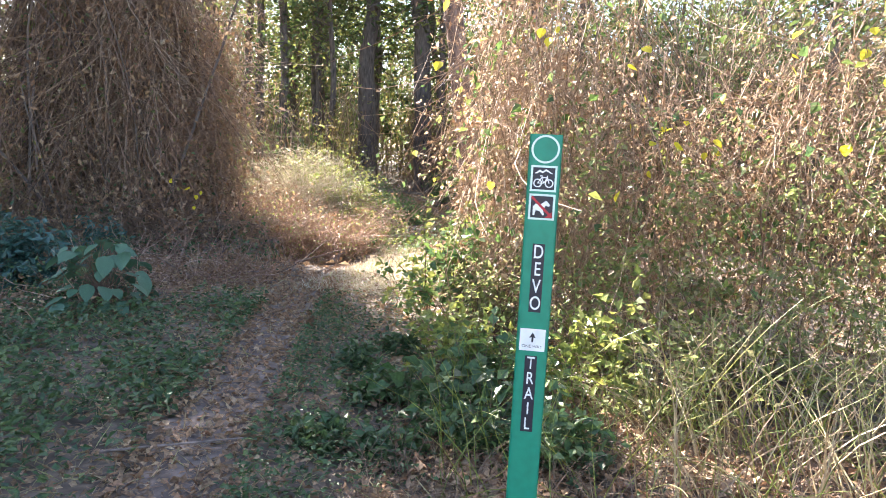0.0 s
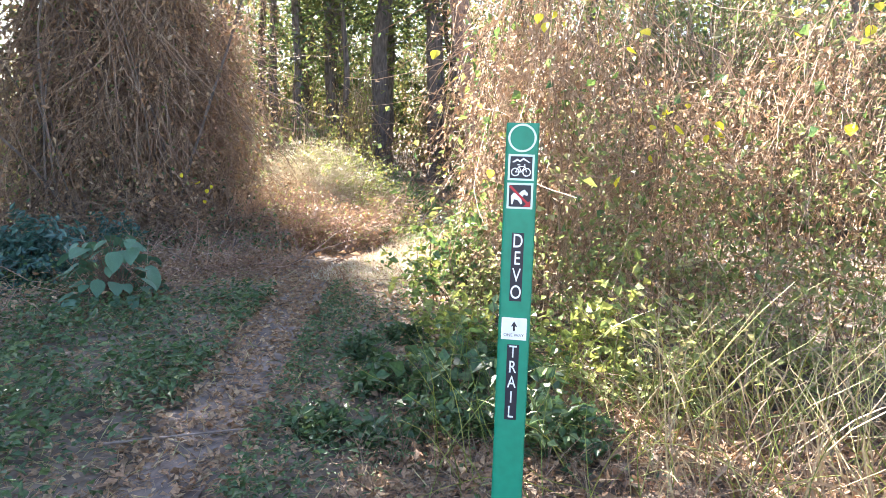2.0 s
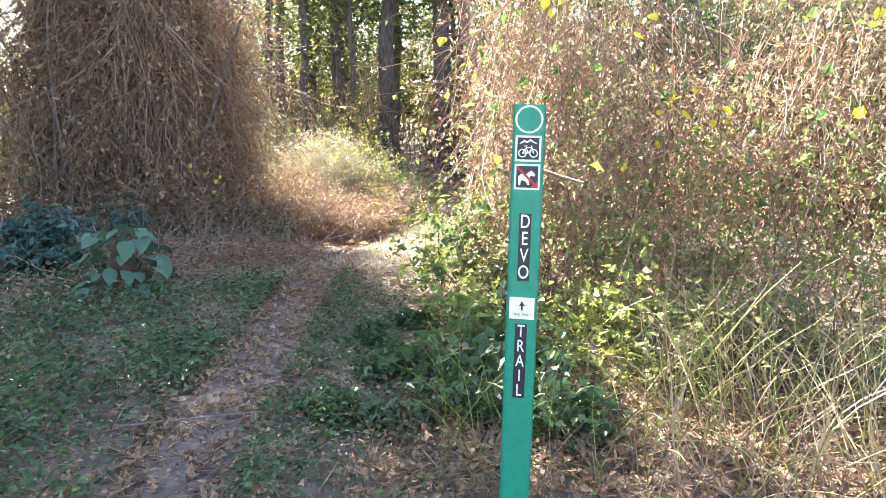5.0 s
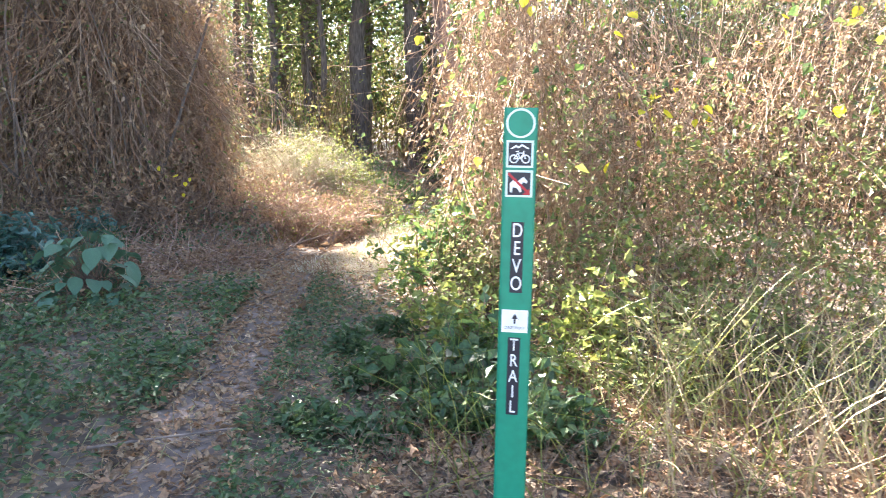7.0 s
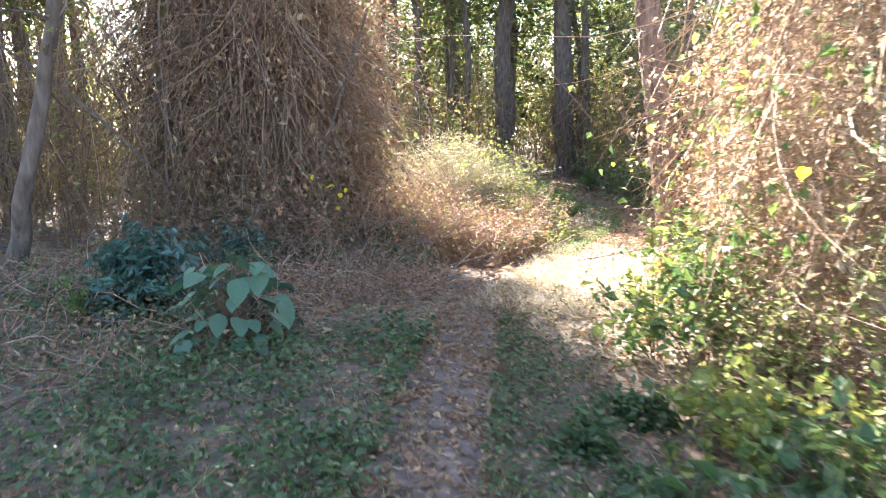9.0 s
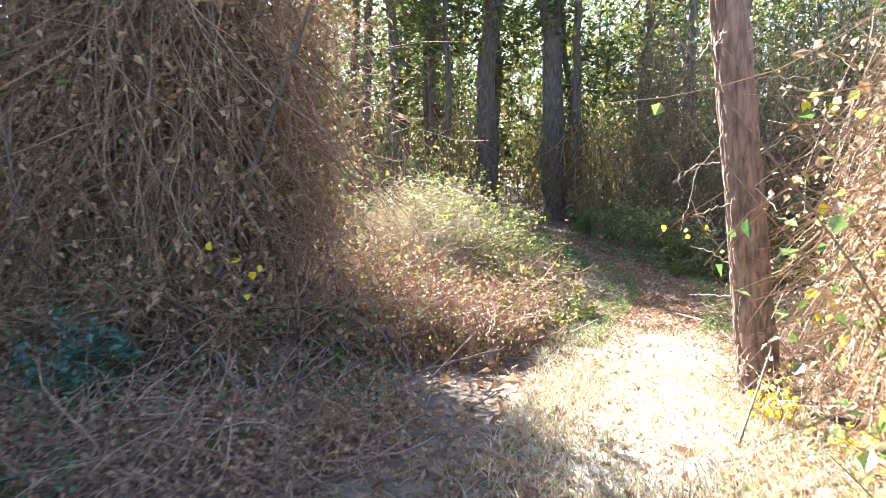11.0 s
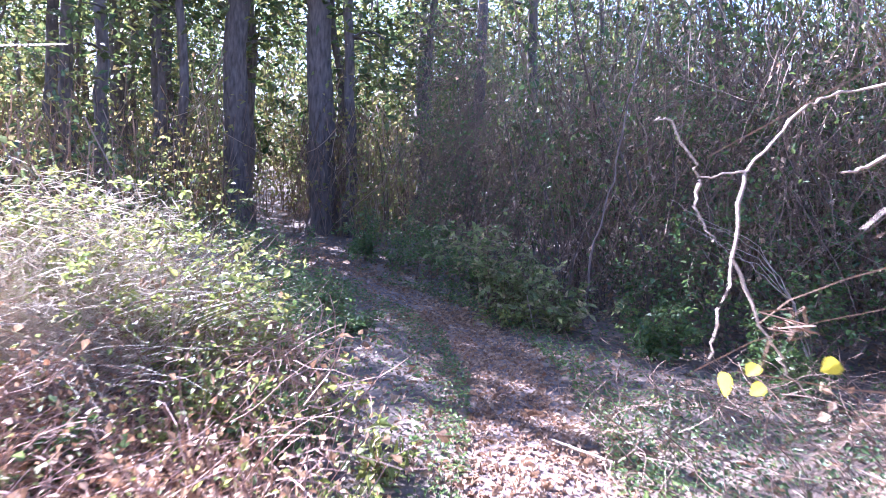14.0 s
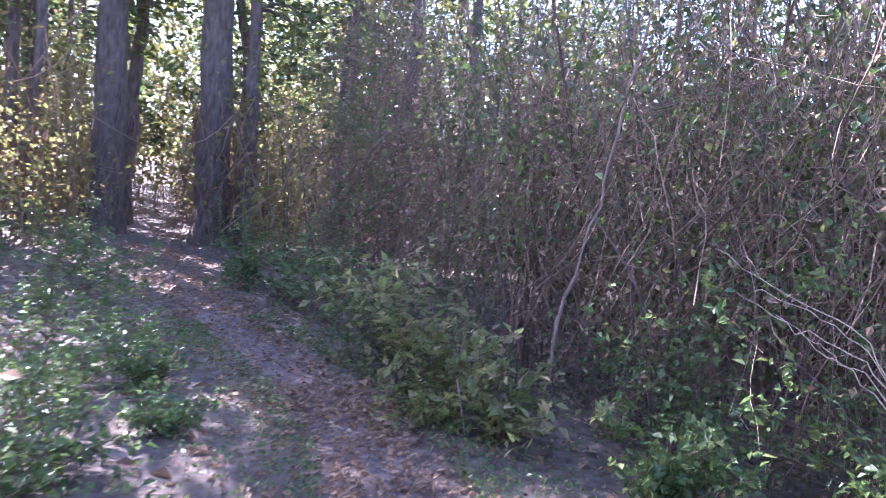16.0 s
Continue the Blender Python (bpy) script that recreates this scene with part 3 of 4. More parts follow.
leafage("green_leaves", tufted(on_paths(twigs, 44000, 0.1), 2.9, 0.4), 0.062, 0.042, M_GREEN, shade)
leafage("lime_leaves", tufted(on_paths(twigs, 9000, 0.1), 3.3, 0.2), 0.06, 0.042, M_LIME, shade)

# far undergrowth that closes the view between the trunks
def undergrowth(name, where, canes, leaves, top, label, leafmat, big=1.0):
    ob = thing(name, label, name, (*where(1)[0], 0), "stuff")
    p, r = vine_tangle(where, canes, top, 0.016, "stand", 4)
    part("canes", tubes(p, r), M_DARKVINE, ob)
    h, r = vine_tangle(where, canes, top, 0.012, "hang", 3, (0.8, 2.5))
    part("hanging_vines", tubes(h, r), M_VINE, ob)
    q = on_paths(p, leaves, 0.25)
    part("leaves", blades(q, any_way(leaves), big * rng.uniform(0.1, 0.2, leaves), big * rng.uniform(0.06, 0.12, leaves)), leafmat, ob)


def off_trail(n, x0, x1, y0, y1, gap=1.3):
    xy = np.column_stack([rng.uniform(x0, x1, n), rng.uniform(y0, y1, n)])
    d = xy[:, 0] - trail_x(xy[:, 1])
    xy[:, 0] += np.where(np.abs(d) < gap, np.sign(d) * gap, 0)
    return xy


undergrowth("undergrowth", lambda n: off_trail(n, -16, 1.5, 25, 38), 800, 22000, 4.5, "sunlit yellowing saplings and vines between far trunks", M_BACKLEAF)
undergrowth("undergrowth", lambda n: off_trail(n, -30, 16, 36, 52, 0.1), 700, 30000, 8.5, "distant wall of saplings and sunlit-toned yellowing leaves", M_BACKLEAF, 1.5)
undergrowth("undergrowth", lambda n: off_trail(n, -40, 26, 54, 72, 0.3), 500, 46000, 21.0, "far forest edge of green and brown foliage", M_CROWN, 2.8)
undergrowth("canopy", lambda n: off_trail(n, -28, 8, 33, 50, 0.1), 160, 26000, 17.0, "tall sunlit canopy foliage of the far forest", M_CROWN, 2.1)
undergrowth("undergrowth", lambda n: off_trail(n, -20, -4.8, 16, 26), 700, 10000, 3.0, "brown and green saplings behind the brush mound", M_CROWN)
undergrowth("undergrowth", lambda n: off_trail(n, 2.0, 14, 18, 34), 700, 22000, 7.0, "brown vines and saplings behind the shaded thicket", M_CROWN)
undergrowth("undergrowth", lambda n: np.column_stack([rng.uniform(4.2, 13, n), rng.uniform(16.5, 25, n)]), 500, 20000, 7.5, "tall brown and green saplings at the back of the shaded thicket", M_CROWN)
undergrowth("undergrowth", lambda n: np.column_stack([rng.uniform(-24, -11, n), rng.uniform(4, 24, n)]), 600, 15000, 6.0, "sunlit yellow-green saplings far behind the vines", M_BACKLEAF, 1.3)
undergrowth("undergrowth", lambda n: np.column_stack([rng.uniform(6, 16, n), rng.uniform(6.5, 18, n)]), 500, 9000, 4.0, "brown saplings and vines behind the tangle", M_CROWN)


# ---- shrubs, brush and weeds ----
def shrub(name, label, x, y, height, width, stems, leaves, leaf_len, leaf_wid, mat, category="shrub", stem_r=0.005, group="", low=0.25):
    z = float(land(x, y))
    ob = thing(name, label, category, (x, y, z), group=group)
    s = np.column_stack([rng.normal(x, 0.05 * width, stems), rng.normal(y, 0.05 * width, stems), np.full(stems, z - 0.02)])
    aim = np.column_stack([rng.normal(0, width / height * 0.5, (stems, 2)), np.ones(stems)])
    p = strands(s, aim, height * rng.uniform(0.6, 1.1, stems), 0.1, 0.02, 7)
    tw = stems * 5
    owner = np.arange(tw) % stems
    t0 = p[owner, rng.integers(2, 7, tw)]
    q = strands(t0, any_way(tw, 0.5) + np.array([0, 0, 0.25]), height * rng.uniform(0.15, 0.4, tw), 0.15, 0.03, 5)
    for k in range(stems):
        part("stem", join(tubes(p[k:k + 1], taper(1, 7, stem_r, 0.3), 4), tubes(q[owner == k], taper(int((owner == k).sum()), 5, stem_r * 0.5, 0.3), 3)), M_DARKVINE, ob)
    at = q[rng.integers(0, tw, leaves), rng.integers(1, 6, leaves)] + rng.normal(0, 0.025, (leaves, 3))
    at[:, 2] = np.maximum(at[:, 2], z + 0.03)
    part("leaves", blades(at, any_way(leaves, 0.6), leaf_len * (sz := rng.uniform(0.5, 1.55, leaves)), leaf_wid * sz * rng.uniform(0.8, 1.2, leaves)), mat, ob)
    return ob


# green bushes in front of the vine wall
for x, y, h, w in [(1.45, 5.2, 0.5, 0.7), (2.0, 5.3, 0.75, 0.9), (2.6, 5.3, 0.95, 1.0), (3.2, 5.3, 0.95, 1.0), (3.9, 5.1, 0.95, 1.1), (1.15, 5.6, 0.55, 0.6), (1.3, 6.2, 0.75, 0.7), (1.12, 7.0, 0.85, 0.45), (4.8, 4.9, 1.0, 1.2), (2.3, 4.9, 0.6, 0.8)]:
    kind = rng.integers(0, 3)
    shrub("green_bush", "leafy green bush at the foot of the vine tangle", x, y, h, w, 16, (900, 650, 900)[kind], (0.042, 0.06, 0.05)[kind], (0.026, 0.04, 0.028)[kind], (M_OLIVE, M_LIME, M_GREEN)[kind], "bush", group="green bushes")
for x, y, h, w in [(0.75, 5.0, 0.32, 0.6), (0.45, 5.5, 0.2, 0.5), (1.15, 4.7, 0.36, 0.6), (1.35, 4.4, 0.38, 0.5), (0.65, 5.9, 0.2, 0.5), (1.7, 4.3, 0.42, 0.6), (0.9, 4.3, 0.22, 0.5), (0.55, 4.4, 0.2, 0.4)]:
    shrub("weed_clump", "low dark green weed clump beside the trail", x, y, h, w, 18, 750, 0.05, 0.03, M_WEED, "weed", 0.003, "weed clumps")
for x, y, h, w in [(0.75, 6.8, 0.95, 0.4), (0.95, 7.3, 0.95, 0.4)]:
    shrub("lime_bush", "small sunlit lime-green bush beside the trail", x, y, h, w, 7, 230, 0.065, 0.045, M_LIME, "bush", group="lime bushes")
for x, y, h, w in [(1.0, 6.5, 0.95, 0.45), (1.2, 7.5, 0.9, 0.4)]:
    shrub("green_bush", "upright leafy green sprig beside the sunny patch", x, y, h, w, 9, 420, 0.065, 0.045, M_GREEN, "bush", group="green bushes")
for x, y, h in [(1.05, 4.9, 0.42), (1.3, 5.0, 0.5), (1.5, 4.6, 0.42)]:
    shrub("broad_weed", "knee-high weed with broad dark green leaves", x, y, h, 0.45, 8, 110, 0.085, 0.06, M_WEED, "weed", 0.003, "broad weeds")
# bushes along the brush mound, and past the pine
for x, y, h, w in [(-1.5, 13.0, 0.65, 0.5), (-1.9, 13.6, 1.2, 0.7), (-2.1, 14.7, 1.6, 1.0), (-2.7, 15.3, 1.6, 0.9), (-1.6, 14.1, 1.25, 0.7), (-2.6, 14.0, 1.3, 0.8)]:
    shrub("lime_bush", "sunlit yellow-green bush on the brush mound", x, y, h, w, 16, 1000, 0.048, 0.032, M_LIME, "bush", group="lime bushes")
for x, y, h, w in [(-1.35, 16.0, 0.7, 0.7), (-1.75, 17.4, 0.8, 0.8), (-2.3, 18.8, 0.9, 0.9), (-3.1, 20.6, 1.0, 1.0), (-2.4, 16.6, 1.1, 1.0), (-1.2, 14.6, 0.45, 0.5), (-1.1, 13.2, 0.55, 0.5), (-1.3, 15.4, 0.8, 0.7), (-1.75, 16.6, 0.9, 0.8), (-1.0, 12.1, 0.35, 0.4), (-2.0, 12.4, 0.6, 0.5), (-1.5, 18.3, 0.8, 0.8), (-2.1, 19.7, 1.0, 1.0), (-2.9, 21.4, 1.1, 1.1), (-3.6, 23.2, 1.2, 1.2), (-0.9, 16.9, 0.45, 0.6), (-4.4, 25.4, 1.3, 1.3), (-1.2, 17.7, 0.6, 0.6)]:
    shrub("green_bush", "small green bush at the edge of the brush", x, y, h, w, 12, 700, 0.05, 0.03, M_GREEN, "bush", group="green bushes")
for x, y, h, w in [(2.5, 16.6, 1.6, 1.2), (3.3, 15.6, 1.7, 1.3), (4.4, 15.0, 1.6, 1.4), (0.05, 20.5, 1.5, 1.3), (-0.5, 21.8, 1.4, 1.3), (0.75, 18.9, 1.1, 0.9), (-1.0, 22.8, 1.1, 1.0), (2.9, 14.9, 0.6, 0.8), (2.1, 15.9, 0.7, 0.8)]:
    shrub("shaded_bush", "shaded green bush at the foot of the thicket", x, y, h, w, 14, 1500, 0.055, 0.034, M_GREEN, "bush", group="shaded bushes")
for x, y, h, w in [(0.8, 17.9, 1.5, 0.8), (0.98, 17.3, 1.0, 0.7), (1.35, 16.9, 0.8, 0.6)]:
    shrub("leafy_bush", "spindly bush with pale-backed oval leaves", x, y, h, w, 14, 620, 0.085, 0.05, M_OLIVE, "bush", group="leafy bushes")
for x, y, h, w in [(0.8, 17.1, 0.5, 0.45), (-0.5, 13.0, 0.42, 0.35), (-0.75, 12.4, 0.4, 0.4), (-0.9, 13.6, 0.5, 0.4)]:
    shrub("lime_bush", "fresh yellow-green sprig at the path's edge", x, y, h, w, 7, 160, 0.07, 0.035, M_LIME, "bush", group="lime bushes")
for x, y in [(0.95, 9.6), (1.3, 9.2), (1.15, 10.9)]:
    shrub("lime_bush", "small yellow-leaved sprig at the foot of the pine", x, y, 0.4, 0.4, 7, 90, 0.05, 0.035, M_YELLOW, "bush", group="lime bushes")
# dark evergreen
shrub("evergreen_shrub", "dark glossy evergreen shrub in the shade", -3.1, 7.0, 0.8, 0.8, 18, 2800, 0.08, 0.036, M_DARKLEAF, "shrub", 0.006)
shrub("green_bush", "bright green sprig under the evergreen shrub", -3.2, 6.6, 0.45, 0.5, 8, 260, 0.05, 0.035, M_GREEN, "bush", group="green bushes")
shrub("evergreen_shrub", "dark low evergreen in front of the thicket", -3.3, 8.6, 0.7, 0.8, 12, 900, 0.06, 0.03, M_DARKLEAF, "shrub", 0.006)


def broad_leaf_plant(x, y):
    """The plant with large separate leaves."""
    z = float(land(x, y))
    ob = thing("broadleaf_plant", "knee-high plant with large blue-green leaves in shade", "plant", (x, y, z))
    u = np.linspace(0, 1, 7)
    wid = np.sin(np.pi * u ** 0.75) ** 0.8
    verts, faces = [], []
    for a, (t, w) in enumerate(zip(u, wid)):
        for b in (-1, -0.5, 0, 0.5, 1):
            verts.append((t, b * w * 0.36, 0.06 * abs(b) * w - 0.28 * t * t + 0.012 * math.sin(9 * t) * abs(b)))
    for a in range(6):
        for b in range(4):
            faces.append((a * 5 + b, a * 5 + b + 1, a * 5 + b + 6, a * 5 + b + 5))
    me = mesh_of("leaf", verts, faces, M_BROAD, True)
    for k in range(88):
        out, up = rng.uniform(0, 2 * math.pi), rng.uniform(0.0, 1.0)
        far = 0.38 * math.sqrt(max(0.05, 1 - 0.75 * up * up)) * rng.uniform(0.45, 1.0)
        at = np.array([x + far * math.cos(out), y + far * math.sin(out), z + 0.1 + 0.5 * up * rng.uniform(0.8, 1.1)])
        leaf = new("leaf", me)
        leaf.parent = ob
        size = rng.uniform(0.11, 0.18)
        leaf.matrix_basis = Matrix.LocRotScale(Vector(at) - Vector((x, y, z)), Euler((rng.normal(0, 0.25), rng.uniform(0.05, 0.75), out + rng.normal(0, 0.5))), (size, size, size))
        root = np.array([x + rng.normal(0, 0.04), y + rng.normal(0, 0.04), z - 0.02])
        mid = (root + at) / 2 + np.array([0, 0, 0.08])
        q = np.array([root, (root + mid) / 2 + np.array([0, 0, 0.03]), mid, (mid + at) / 2 + np.array([0, 0, 0.02]), at])
        part("stem", tubes(q[None], np.linspace(0.004, 0.0018, 5)[None], 4), M_DARKVINE, ob)


broad_leaf_plant(-1.8, 6.3)


def yellow_vine(points, leaves, small=1.0):
    """A thin climbing vine with large yellow leaves, each its own piece."""
    pts = np.array(points, float)
    ob = thing("yellow_vine", "thin climbing vine with bright yellow heart-shaped leaves", "vine", tuple(pts[0]), group="yellow vines")
    t = np.linspace(0, len(pts) - 1, 24)
    p = np.column_stack([np.interp(t, np.arange(len(pts)), pts[:, c]) for c in range(3)]) + rng.normal(0, 0.03, (24, 3))
    part("stem", tubes(p[None], np.full((1, 24), 0.0025), 5), M_VINE, ob)
    verts = [(0, 0, 0), (0.1, 0.35, 0.05), (0.45, 0.45, 0.06), (0.8, 0.2, 0.0), (1, 0, -0.06), (0.8, -0.2, 0.0), (0.45, -0.45, 0.06), (0.1, -0.35, 0.05), (0.45, 0, 0)]
    me = mesh_of("leaf", verts, [(8, k, (k + 1) % 8) for k in range(8)], M_YELLOW)
    for k in range(leaves):
        leaf = new("leaf", me)
        leaf.parent = ob
        at = p[rng.integers(0, 24)] + rng.normal(0, 0.1, 3) - pts[0]
        s = small * rng.uniform(0.045, 0.085)
        leaf.matrix_basis = Matrix.LocRotScale(Vector(at), Euler((rng.normal(0, 0.8), rng.uniform(0.2, 1.4), rng.uniform(0, 6.28))), (s, s, s))


for pts, k in [([(0.85, 5.85, 2.6), (0.9, 5.85, 2.1), (1.25, 5.8, 1.2)], 7), ([(1.6, 5.95, 2.4), (1.75, 5.95, 2.1), (2.0, 5.95, 1.9)], 8), ([(2.9, 6.0, 2.5), (3.1, 6.0, 2.0), (2.65, 6.0, 1.55), (2.5, 5.9, 1.3)], 12),
               ([(3.6, 5.9, 2.3), (3.4, 5.9, 1.9), (3.5, 5.85, 1.3)], 9), ([(2.2, 5.95, 2.0), (2.3, 5.95, 1.5), (1.9, 5.85, 1.1)], 8), ([(1.2, 9.9, 2.6), (1.15, 9.85, 1.6), (1.25, 9.8, 0.8), (1.1, 9.7, 0.3)], 26),
               ([(1.5, 9.6, 2.4), (1.5, 9.5, 1.6), (1.7, 9.3, 1.1)], 12), ([(0.62, 11.2, 0.98), (0.5, 11.0, 1.05), (0.4, 10.9, 1.05)], 4), ([(-2.6, 8.9, 1.0), (-2.4, 8.9, 0.8), (-2.2, 8.9, 0.5)], 6)]:
    yellow_vine(pts, k, 0.7 if k == 4 else 1.0)


# brush mound: dead twigs, pale grass, dry stalks
def over(n, cx, cy, rx, ry, turn, clear=0.55):
    xy = blob(n, cx, cy, rx, ry, turn)
    d = xy[:, 0] - trail_x(xy[:, 1])
    xy[:, 0] -= np.where(d > -clear, d + clear + rng.exponential(0.15, n), 0)
    return xy


brush = thing("brush_mound", "mound of reddish-brown dead twigs and dry grass, sunlit on top", "brush", (-2.0, 11.0, 0), "stuff")
w_mound = lambda n: np.concatenate([over(n // 2, -2.1, 11.7, 1.3, 1.25, 0.2), over(n - n // 2, -2.1, 13.2, 1.3, 2.4, 0.1)])
pm, rm = vine_tangle(w_mound, 4400, 0.62, 0.0038, "cross", 5, (0.2, 0.7))
part("dead_twigs", tubes(pm, rm), M_BRUSH, brush)
pm2, rm2 = vine_tangle(w_mound, 900, 0.85, 0.0035, "stand", 6)
part("dry_canes", tubes(pm2, rm2), M_BRUSH, brush)
leafage("brown_leaves", tufted(on_paths(pm, 26000, 0.05), 5.0, 0.45), 0.05, 0.03, M_LITTER, brush, 0.2)
n = 5000
part("withered_leaves", blades(on_paths(np.concatenate([pm, pm2[:, :6]]), n, 0.04), any_way(n), rng.uniform(0.02, 0.05, n), rng.uniform(0.012, 0.028, n)), M_LITTER, brush)
n = 4500
part("green_leaves", blades(on_paths(pm2, n, 0.08), any_way(n, 0.5), rng.uniform(0.03, 0.06, n), rng.uniform(0.02, 0.04, n)), M_LIME, brush)


def grass(name, where, n, length, width, mat, label, droop=0.12, segs=4, kind_of="grass", tilt=0.45):
    xy = where(n)
    s = grounded(xy, -0.01)
    p = strands(s, np.column_stack([rng.normal(0, tilt, (n, 2)), np.ones(n)]), length * rng.uniform(0.5, 1.2, n), 0.1, droop, segs)
    return stuff(name, tubes(p, taper(n, segs, width, 0.25)), mat, label, kind_of)


grass("dry_grass", lambda n: over(n, -2.75, 14.2, 0.85, 1.3, 0.05, 0.8), 4200, 1.15, 0.0022, M_PALE, "pale feathery dry grass on top of the mound", 0.2, 5)
n = 22000
s = np.concatenate([grounded(np.column_stack([rng.uniform(-0.75, 1.15, n // 2), rng.uniform(7.7, 12.6, n // 2)])), grounded(blob(n - n // 2, 0.15, 9.6, 0.85, 1.7))])
stuff("dry_grass", blades(s, np.column_stack([rng.normal(0, 0.8, (n, 2)), rng.uniform(0.2, 1, n)]), rng.uniform(0.05, 0.15, n), rng.uniform(0.006, 0.014, n)), M_PALE, "short bleached grass in the sunny patch", "grass")
grass("straw_stalks", lambda n: np.column_stack([rng.uniform(1.95, 4.6, n), rng.uniform(3.6, 4.8, n)]), 230, 0.85, 0.003, M_STRAW, "tall arching straw-coloured stalks beside the post", 0.06, 8, tilt=0.3)
grass("straw_stalks", lambda n: np.column_stack([rng.uniform(0.8, 4.2, n), rng.uniform(2.6, 4.8, n)]), 4200, 0.28, 0.0024, M_DARKVINE, "flattened brown dead grass under the stalks", 0.35, 3)
grass("dead_canes", lambda n: np.column_stack([rng.uniform(2.1, 5.0, n), rng.uniform(3.7, 5.2, n)]), 260, 0.8, 0.0052, M_CANE, "tan leaning dead canes beside the post", 0.03, 7, "canes", 0.4)
grass("weed_stems", lambda n: np.column_stack([rng.uniform(1.2, 4.2, n), rng.uniform(3.6, 5.0, n)]), 240, 0.9, 0.0032, M_LIME, "thin yellow-green weed stems among the bushes", 0.05, 7)


def low_leaves(name, xy, size, mat, label, height=0.1, category="weeds"):
    n = len(xy)
    at = grounded(xy, 0.0)
    at[:, 2] += rng.uniform(0.005, height, n)
    return stuff(name, blades(at, any_way(n, 0.35), size * rng.uniform(0.5, 1.4, n), size * rng.uniform(0.3, 0.8, n)), mat, label, category)


def beside(n, side, y0, y1, near, spread_by):
    y = rng.uniform(y0, y1, n)
    return np.column_stack([trail_x(y) + side * (near + rng.exponential(spread_by, n)), y])


def clumped(xy, keep=0.55):
    """Thins a scatter into patches."""
    x, y = xy[:, 0], xy[:, 1]
    m = np.sin(3.1 * x + 1.3 * y) + np.sin(2.3 * y - 4.1 * x + 1) + 0.8 * np.sin(7 * x + 5 * y) + 0.8 * np.sin(9 * y - 6 * x + 2)
    return xy[rng.uniform(0, 1, len(xy)) < np.clip(keep + 0.22 * m, 0.08, 1)]


low_leaves("low_weeds", clumped(np.concatenate([beside(12000, -1, 1.8, 7.0, 0.2, 0.8), blob(3500, -1.1, 4.6, 0.9, 1.5), blob(6000, -3.5, 6.0, 2.0, 1.6)]), 0.6), 0.05, M_WEED, "low green creeping weeds along the trail", 0.17)
low_leaves("low_weeds", clumped(beside(8000, 1, 2.0, 7.5, 0.25, 0.4), 0.6), 0.035, M_WEED, "low green weeds on the trail edge", 0.12)
low_leaves("low_weeds", np.concatenate([beside(3500, -1, 11.5, 20, 0.35, 0.3), beside(4500, 1, 12.5, 20, 0.5, 0.4)]), 0.04, M_GREEN, "scattered green weeds past the pine", 0.12)
low_leaves("low_weeds", np.column_stack([rng.uniform(-0.6, 1.2, 2200), rng.uniform(8.0, 12.2, 2200)]), 0.03, M_LIME, "small sunlit weeds in the grassy patch", 0.08)
low_leaves("low_weeds", blob(3500, 2.4, 13.2, 1.5, 1.4), 0.045, M_WEED, "shaded weeds between pine and thicket", 0.2)
lit = np.concatenate([off_trail(32000, -7, 6, 1.5, 26, 0.0), beside(4500, 1, 2.0, 18, -0.3, 0.4), beside(4500, -1, 2.0, 18, -0.3, 0.4)])
low_leaves("leaf_litter", lit, 0.055, M_LITTER, "brown and tan fallen leaves over the ground", 0.05, "leaf litter")
low_leaves("leaf_litter", np.column_stack([rng.uniform(0.9, 5.5, 9000), rng.uniform(2.6, 5.2, 9000)]), 0.06, M_LITTER, "russet fallen leaves under the dead canes", 0.06, "leaf litter")
yt = rng.uniform(11.5, 27, 9000)
low_leaves("leaf_litter", np.column_stack([trail_x(yt) + rng.normal(0, 0.4, 9000), yt]), 0.05, M_LITTER, "brown leaves trodden into the path", 0.035, "leaf litter")
low_leaves("leaf_litter", off_trail(16000, -22, 14, 6, 50, 0.0), 0.13, M_LITTER, "fallen leaves under the far trees", 0.05, "leaf litter")
low_leaves("leaf_litter", np.column_stack([rng.uniform(-4.5, 3, 26000), rng.uniform(1.6, 9, 26000)]), 0.03, M_LITTER, "small broken dry leaves among the weeds", 0.1, "leaf litter")
n = 9000
s = grounded(np.column_stack([rng.uniform(-3.5, 2.5, n), rng.uniform(1.8, 8.5, n)]))
stuff("dry_grass", blades(s, np.column_stack([rng.normal(0, 1, (n, 2)), rng.uniform(0.05, 0.6, n)]), rng.uniform(0.06, 0.18, n), rng.uniform(0.003, 0.006, n)), M_STRAW, "thin dry grass blades among the weeds", "grass")
n = 2600
s = grounded(over(n, -2.75, 14.0, 0.85, 1.4, 0.05, 0.9), 0.0)
s[:, 2] += rng.uniform(0.3, 1.2, n)
stuff("dry_grass", blades(s, any_way(n, 0.6), rng.uniform(0.06, 0.2, n), rng.uniform(0.003, 0.008, n)), M_PALE, "bleached dry grass heads matted on the mound", "grass")
n = 6500
yy1 = rng.uniform(1.5, 18, n)
s = grounded(np.column_stack([trail_x(yy1) + rng.normal(0, 0.5, n), yy1]), 0.022)
stuff("pine_needles", tubes(strands(s, any_way(n, 0.04), rng.uniform(0.05, 0.14, n), 0.05, 0.0, 2), taper(n, 2, 0.0014, 0.6)), M_NEEDLE, "fallen brown pine needles and straw on the path", "needles")
